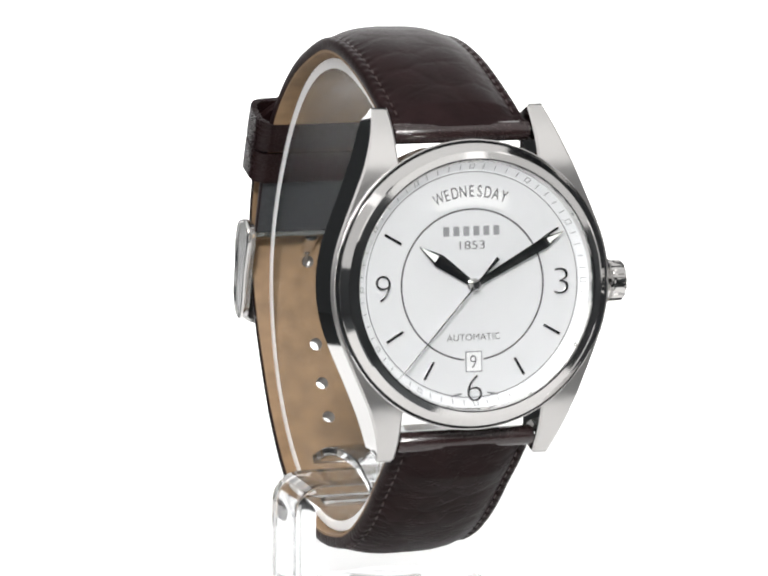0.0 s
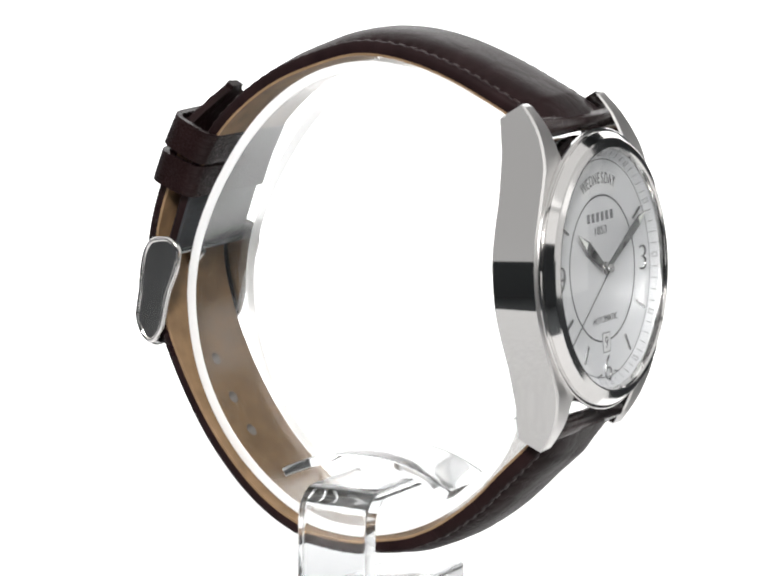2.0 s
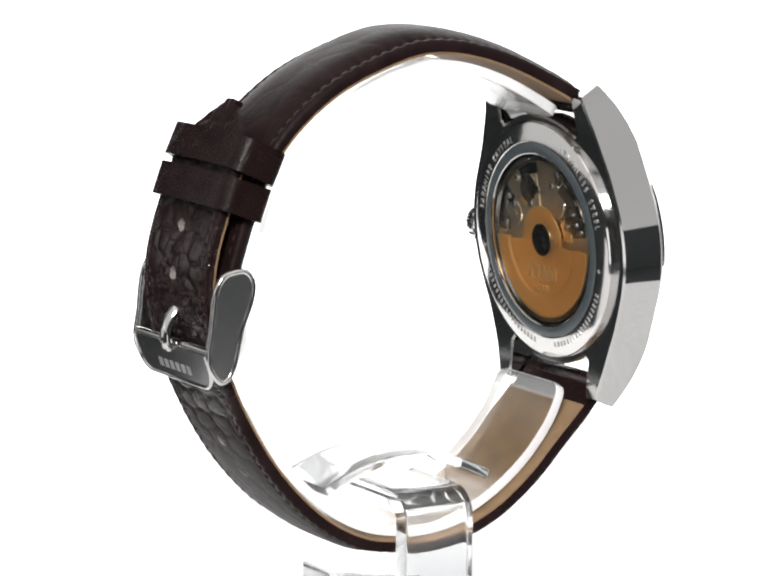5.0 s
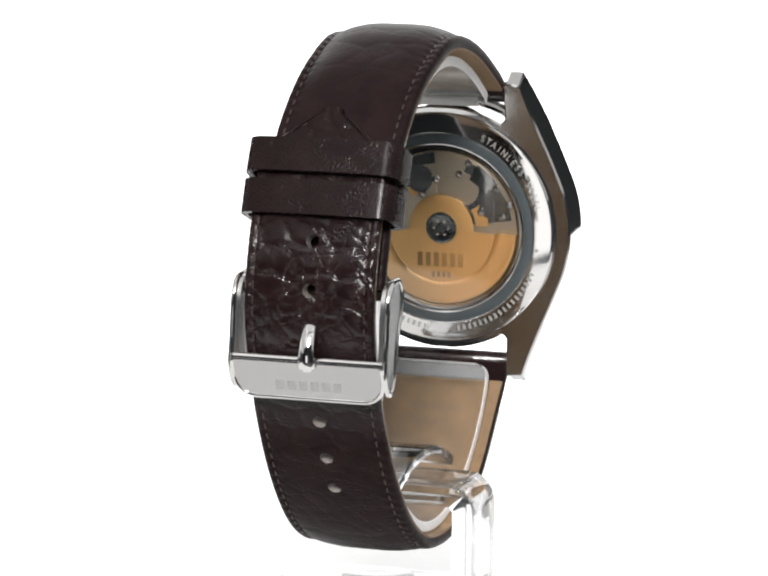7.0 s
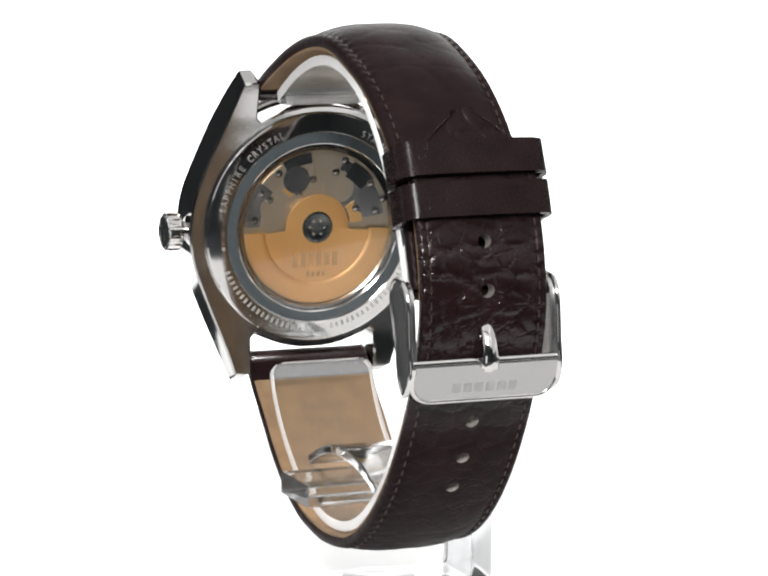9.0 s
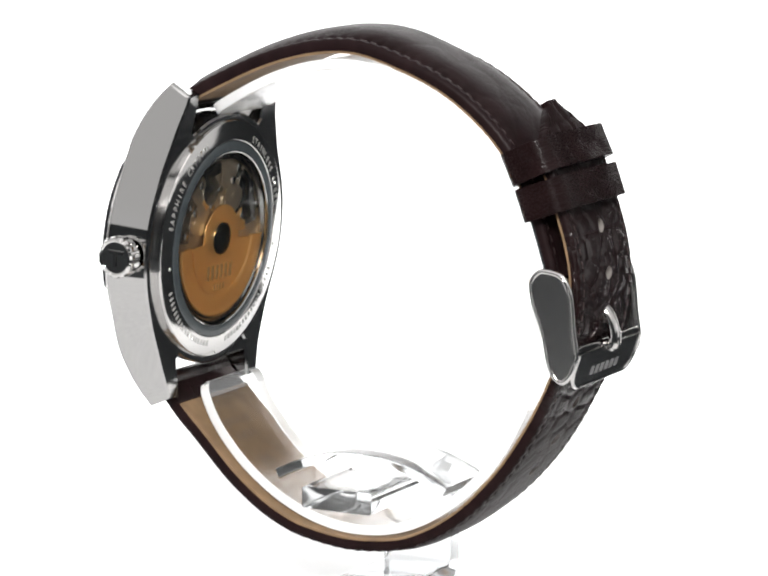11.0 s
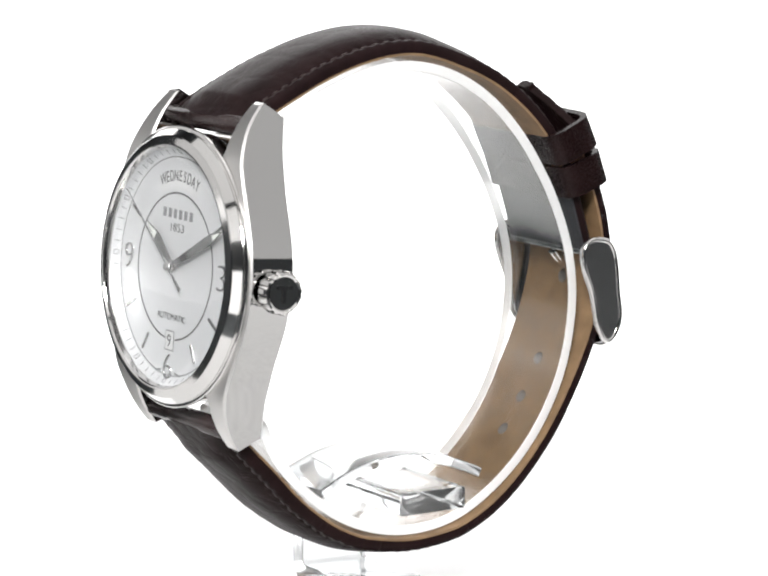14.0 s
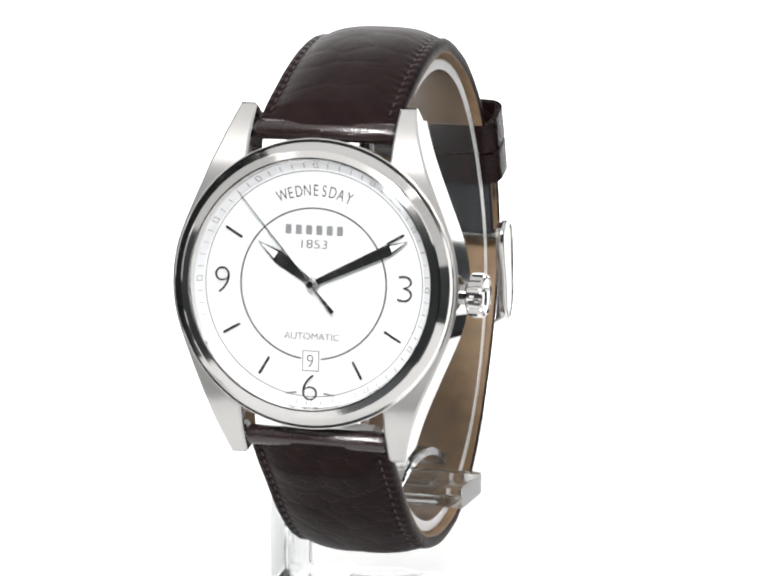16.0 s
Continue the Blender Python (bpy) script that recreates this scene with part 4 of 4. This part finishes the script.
        for f in bm.faces:
            for lp in f.loops:
                lp[uvl].uv = (lp.vert.co.x + lp.vert.co.y + 30 * k, lp.vert.co.z)
        bm.transform(m)
        part("keeper_loop", scaled(bm), LOOP_LEATHER, parent, "dark brown leather keeper loop", 20)


def build_buckle(parent):
    # side view outline of the cheeks, in (y, z)
    cheek = [(31.6, 6.3), (30.2, 6.3), (29.1, 5.3), (28.8, 3.9), (29.3, 1.4), (30.6, -1.8), (31.3, -4.6), (31.9, -7.4), (33.0, -9.0), (34.1, -9.2), (35.4, -7.6), (35.9, -5.3), (35.4, -2.2), (35.1, 1.0), (34.6, 3.9), (33.4, 5.8)]
    way = [(a.x, a.y) for _, a, _ in spline(cheek + [cheek[0]], 0.55)][:-1]
    m = Matrix(((0, 0, 1, 0), (1, 0, 0, 0), (0, 1, 0, 0), (0, 0, 0, 1)))
    buckle = part("buckle", scaled(bevelled(prism(way, -12.45, -11.25, None, m), 0.5, 4, 50)), CHEEK, parent, "polished steel tang buckle", 60)
    part("cheek", scaled(bevelled(prism(way, 9.35, 10.55, None, m), 0.5, 4, 50)), CHEEK, buckle, "", 60)
    for x in (-12.25, 10.3):               # rounded bright rail round each cheek
        bm, rings = bmesh.new(), []
        for i, (y, z) in enumerate(way):
            a, b = way[i - 1], way[(i + 1) % len(way)]
            t = Vector((b[0] - a[0], b[1] - a[1])).normalized()
            n = Vector((t.y, -t.x))
            rings.append([bm.verts.new((x + 0.42 * math.cos(k * math.pi / 5), y + n.x * 0.42 * math.sin(k * math.pi / 5), z + n.y * 0.42 * math.sin(k * math.pi / 5))) for k in range(10)])
        for r0, r1 in zip(rings, rings[1:] + rings[:1]):
            for k in range(10):
                bm.faces.new((r0[k], r0[(k + 1) % 10], r1[(k + 1) % 10], r1[k]))
        part("cheek_rail", scaled(bm), POLISHED, buckle, "bright rounded rail", 60)
    # front plate with rounded lower corners, leaning inwards below
    pts = [(-11.2, 2.7), (11.2, 2.7)]
    for cx, a0 in ((8.0, 0), (-8.0, -90)):
        pts += [(cx + 3.2 * math.cos(radians(a0 - 15 * k)), 0.4 + 3.2 * math.sin(radians(a0 - 15 * k))) for k in range(7)]
    bm = prism(pts, -0.55, 0.55)
    bevelled(bm, 0.25, 2, 50)
    lean = Matrix.Translation((-1.0, 35.05, -7.6)) @ Matrix.Rotation(radians(90 - 18), 4, "X")
    bm.transform(lean)
    plate = part("front_plate", scaled(bm), SATIN, buckle, "brushed steel front plate with engraved bars")
    bm, rings = bmesh.new(), []
    rim = [(x * 0.985, y * 0.985) for x, y in pts[2:]]
    rim = [(11.0, 2.6)] + rim + [(-11.0, 2.6)]
    for i, (x, y) in enumerate(rim):
        a, b = rim[max(0, i - 1)], rim[min(len(rim) - 1, i + 1)]
        t = Vector((b[0] - a[0], b[1] - a[1])).normalized()
        rings.append([bm.verts.new((x + t.y * 0.36 * math.cos(q), y - t.x * 0.36 * math.cos(q), -0.42 + 0.36 * math.sin(q))) for q in (2 * math.pi * k / 10 for k in range(10))])
    for r0, r1 in zip(rings, rings[1:]):
        for k in range(10):
            bm.faces.new((r0[k], r0[(k + 1) % 10], r1[(k + 1) % 10], r1[k]))
    bm.faces.new(rings[0])
    bm.faces.new(rings[-1])
    bm.transform(lean)
    part("plate_rim", scaled(bm), POLISHED, plate, "bright rounded rim", 60)
    ink = plain("plate engraving", (0.36, 0.36, 0.36), 0.4, 0.6)
    for k in range(6):
        bm = prism([(-4.9 + 1.7 * k, -1.5), (-3.7 + 1.7 * k, -1.5), (-3.7 + 1.7 * k, -0.1), (-4.9 + 1.7 * k, -0.1)], -0.575, -0.555)
        bm.transform(lean)
        part("engraved_bar", scaled(bm), ink, plate, "plain engraved bar", 0)
    # round bar along the plate's upper edge
    bm = lathe([(0, -11.2), (0.62, -11.2), (0.62, 11.2), (0, 11.2)], 20, False)
    bm.transform(Matrix.Translation((-1.0, 35.5, -4.85)) @ Matrix.Rotation(radians(90), 4, "Y"))
    part("cross_bar", scaled(bm), POLISHED, buckle)
    bm = lathe([(0, -10.2), (0.8, -10.2), (0.8, 10.2), (0, 10.2)], 16, False)
    bm.transform(Matrix.Translation((-1.0, 31.3, 4.2)) @ Matrix.Rotation(radians(90), 4, "Y"))
    part("spring_bar", scaled(bm), DARK_STEEL, buckle)
    # tongue
    pts = spline([(31.6, 3.2), (33.4, 1.2), (35.4, -0.4), (36.4, -2.2), (36.9, -4.4), (36.4, -6.1)], 0.3)
    bm, rings = bmesh.new(), []
    for i, (s, q, t) in enumerate(pts):
        n = Vector((t.y, -t.x))
        f = i / (len(pts) - 1)
        rx, rn = (1.05 + 0.4 * f ** 3, 0.7 + 0.15 * f) if f < 0.97 else (0.8, 0.4)
        rings.append([bm.verts.new((-1.2 + rx * math.cos(a), q.x + n.x * rn * math.sin(a), q.y + n.y * rn * math.sin(a))) for a in (2 * math.pi * k / 16 for k in range(16))])
    for a, b in zip(rings, rings[1:]):
        for i in range(16):
            j = (i + 1) % 16
            bm.faces.new((a[i], a[j], b[j], b[i]))
    bm.faces.new(rings[0])
    bm.faces.new(rings[-1])
    part("tongue", scaled(bm), POLISHED, buckle, "polished steel tongue")


def build_watch():
    watch = new("wristwatch")
    tagged(watch, "steel wristwatch with silver dial on dark brown leather strap", "watch")
    watch.matrix_basis = turned(0)
    build_case(watch)
    build_bezel(watch)
    build_dial(watch)
    hands = build_hands(watch)
    build_crown(watch)
    build_caseback(watch)
    build_straps(watch)
    build_buckle(watch)
    return watch, hands


# ---- the stand ----
def strip(points, half, thick, shift, step, radius=0.4, plane="yz", rounded=0.0):
    """A clear strip of even thickness bent along a path."""
    way = spline(points, step)
    sec = round_rect(half, thick / 2, min(radius, thick * 0.49), 8)
    bm, rings = bmesh.new(), []
    for s, q, t in way:
        n = Vector((-t.y, t.x))
        ring = []
        left = min(s, way[-1][0] - s)
        trim = rounded - math.sqrt(max(0.0, rounded ** 2 - (rounded - left) ** 2)) if left < rounded else 0.0
        for a, h in sec:
            a = math.copysign(max(0.0, abs(a) - trim), a)
            p = q + n * h
            ring.append(bm.verts.new((a + shift, p.x, p.y) if plane == "yz" else (p.x, a + shift, p.y)))
        rings.append(ring)
    k = len(sec)
    for a, b in zip(rings, rings[1:]):
        for i in range(k):
            j = (i + 1) % k
            bm.faces.new((a[i], a[j], b[j], b[i]))
    bm.faces.new(rings[0])
    bm.faces.new(rings[-1])
    return bm


def build_stand():
    stand = new("watch_stand")
    tagged(stand, "clear acrylic stand with a round cuff inside the strap", "stand")
    stand.matrix_basis = turned(0)
    def corner(cx, cz, a0, a1, r=2.2):
        return [(cx + r * math.cos(radians(a0 + (a1 - a0) * k / 3)), cz + r * math.sin(radians(a0 + (a1 - a0) * k / 3))) for k in range(4)]
    arm_z, base_z, post_x = -29.6, -45.65, -14.4
    c = [(13.6, arm_z), (8, arm_z), (0, arm_z), (-8, arm_z)] + corner(post_x + 2.6, arm_z - 2.6, 90, 180, 2.6)
    c += [(post_x, -36), (post_x, -40)] + corner(post_x + 2.6, base_z + 2.6, 180, 270, 2.6) + [(-8, base_z), (0, base_z), (8, base_z), (14.2, base_z)]
    b = part("bent_bar", scaled(strip(c, 5.75, 3.3, -0.4, 0.5, 0.4, "xz")), ACRYLIC, stand, "thick clear bar bent to a C", 16)
    cuff_path = [(-26.6, -15.6), (-24.0, -21.3), (-19, -27.1), (-12, -32.0), (-4, -34.7), (4, -34.7), (11, -32.3), (18, -27.2), (23.3, -20.8), (27.0, -13), (28.6, -4), (27.9, 4), (25.4, 11.2),
                 (21.9, 17.7), (17.6, 23.6), (12.3, 28.6), (6, 32.1), (-1, 33.7), (-8, 33.2), (-15, 31.0), (-21, 28.0), (-25.0, 25.6)]
    s = part("cuff", scaled(strip(cuff_path, 8.4, 1.6, -0.4, 0.35, 0.22, "yz", 2.0)), SHEET, stand, "thin clear cuff bent to an open ring", 12)
    wave = [(13.4, -28.3), (10.5, -27.0), (6.0, -25.5), (0.0, -24.8), (-6.0, -25.2), (-11.0, -26.8), (-14.6, -28.5)]
    w = part("clip_strip", scaled(strip(wave, 6.4, 1.5, -0.4, 0.6, 0.3)), ACRYLIC, stand, "wavy clear strip over the bar", 14)
    b.visible_shadow = w.visible_shadow = False
    pad = lathe([(0, 0), (5.3, 0), (5.5, 0.1), (5.5, 0.2), (5.1, 0.3), (3.0, 0.35), (0, 0.35)], 48, False)
    pad.transform(Matrix.Translation((0.3, 0, base_z + 1.655)))
    part("pad", scaled(pad), ACRYLIC, stand, "round clear pad on the base", 30)
    for ob in (s,):                  # sawn edges are dull, the cuff's lips are hazier and greyer
        ob.data.materials.append(FROSTED)
        ob.data.materials.append(LIP_SHEET)
        ends = [Vector((0, y, z)) * U for y, z in (cuff_path[0], cuff_path[-1])]
        for p in ob.data.polygons:
            if abs(p.normal.x) > 0.5 or len(p.vertices) > 4:
                p.material_index = 1
            elif ob is s and min((Vector((0, p.center.y, p.center.z)) - e).length for e in ends) < 2.6 * U:
                p.material_index = 2
    return stand


WATCH, HANDS = build_watch()
STAND = build_stand()


def motions():
    steps = [k * 0.5 for k in range(33)]
    for thing in (WATCH, STAND):
        walk(thing, [(t, turned(t)) for t in steps])
    walk(HANDS["second_hand"], [(t, hand_pose(222.7 + 6 * t)) for t in steps])
    walk(HANDS["minute_hand"], [(t, hand_pose(62.6 + 0.1 * t)) for t in steps])


motions()
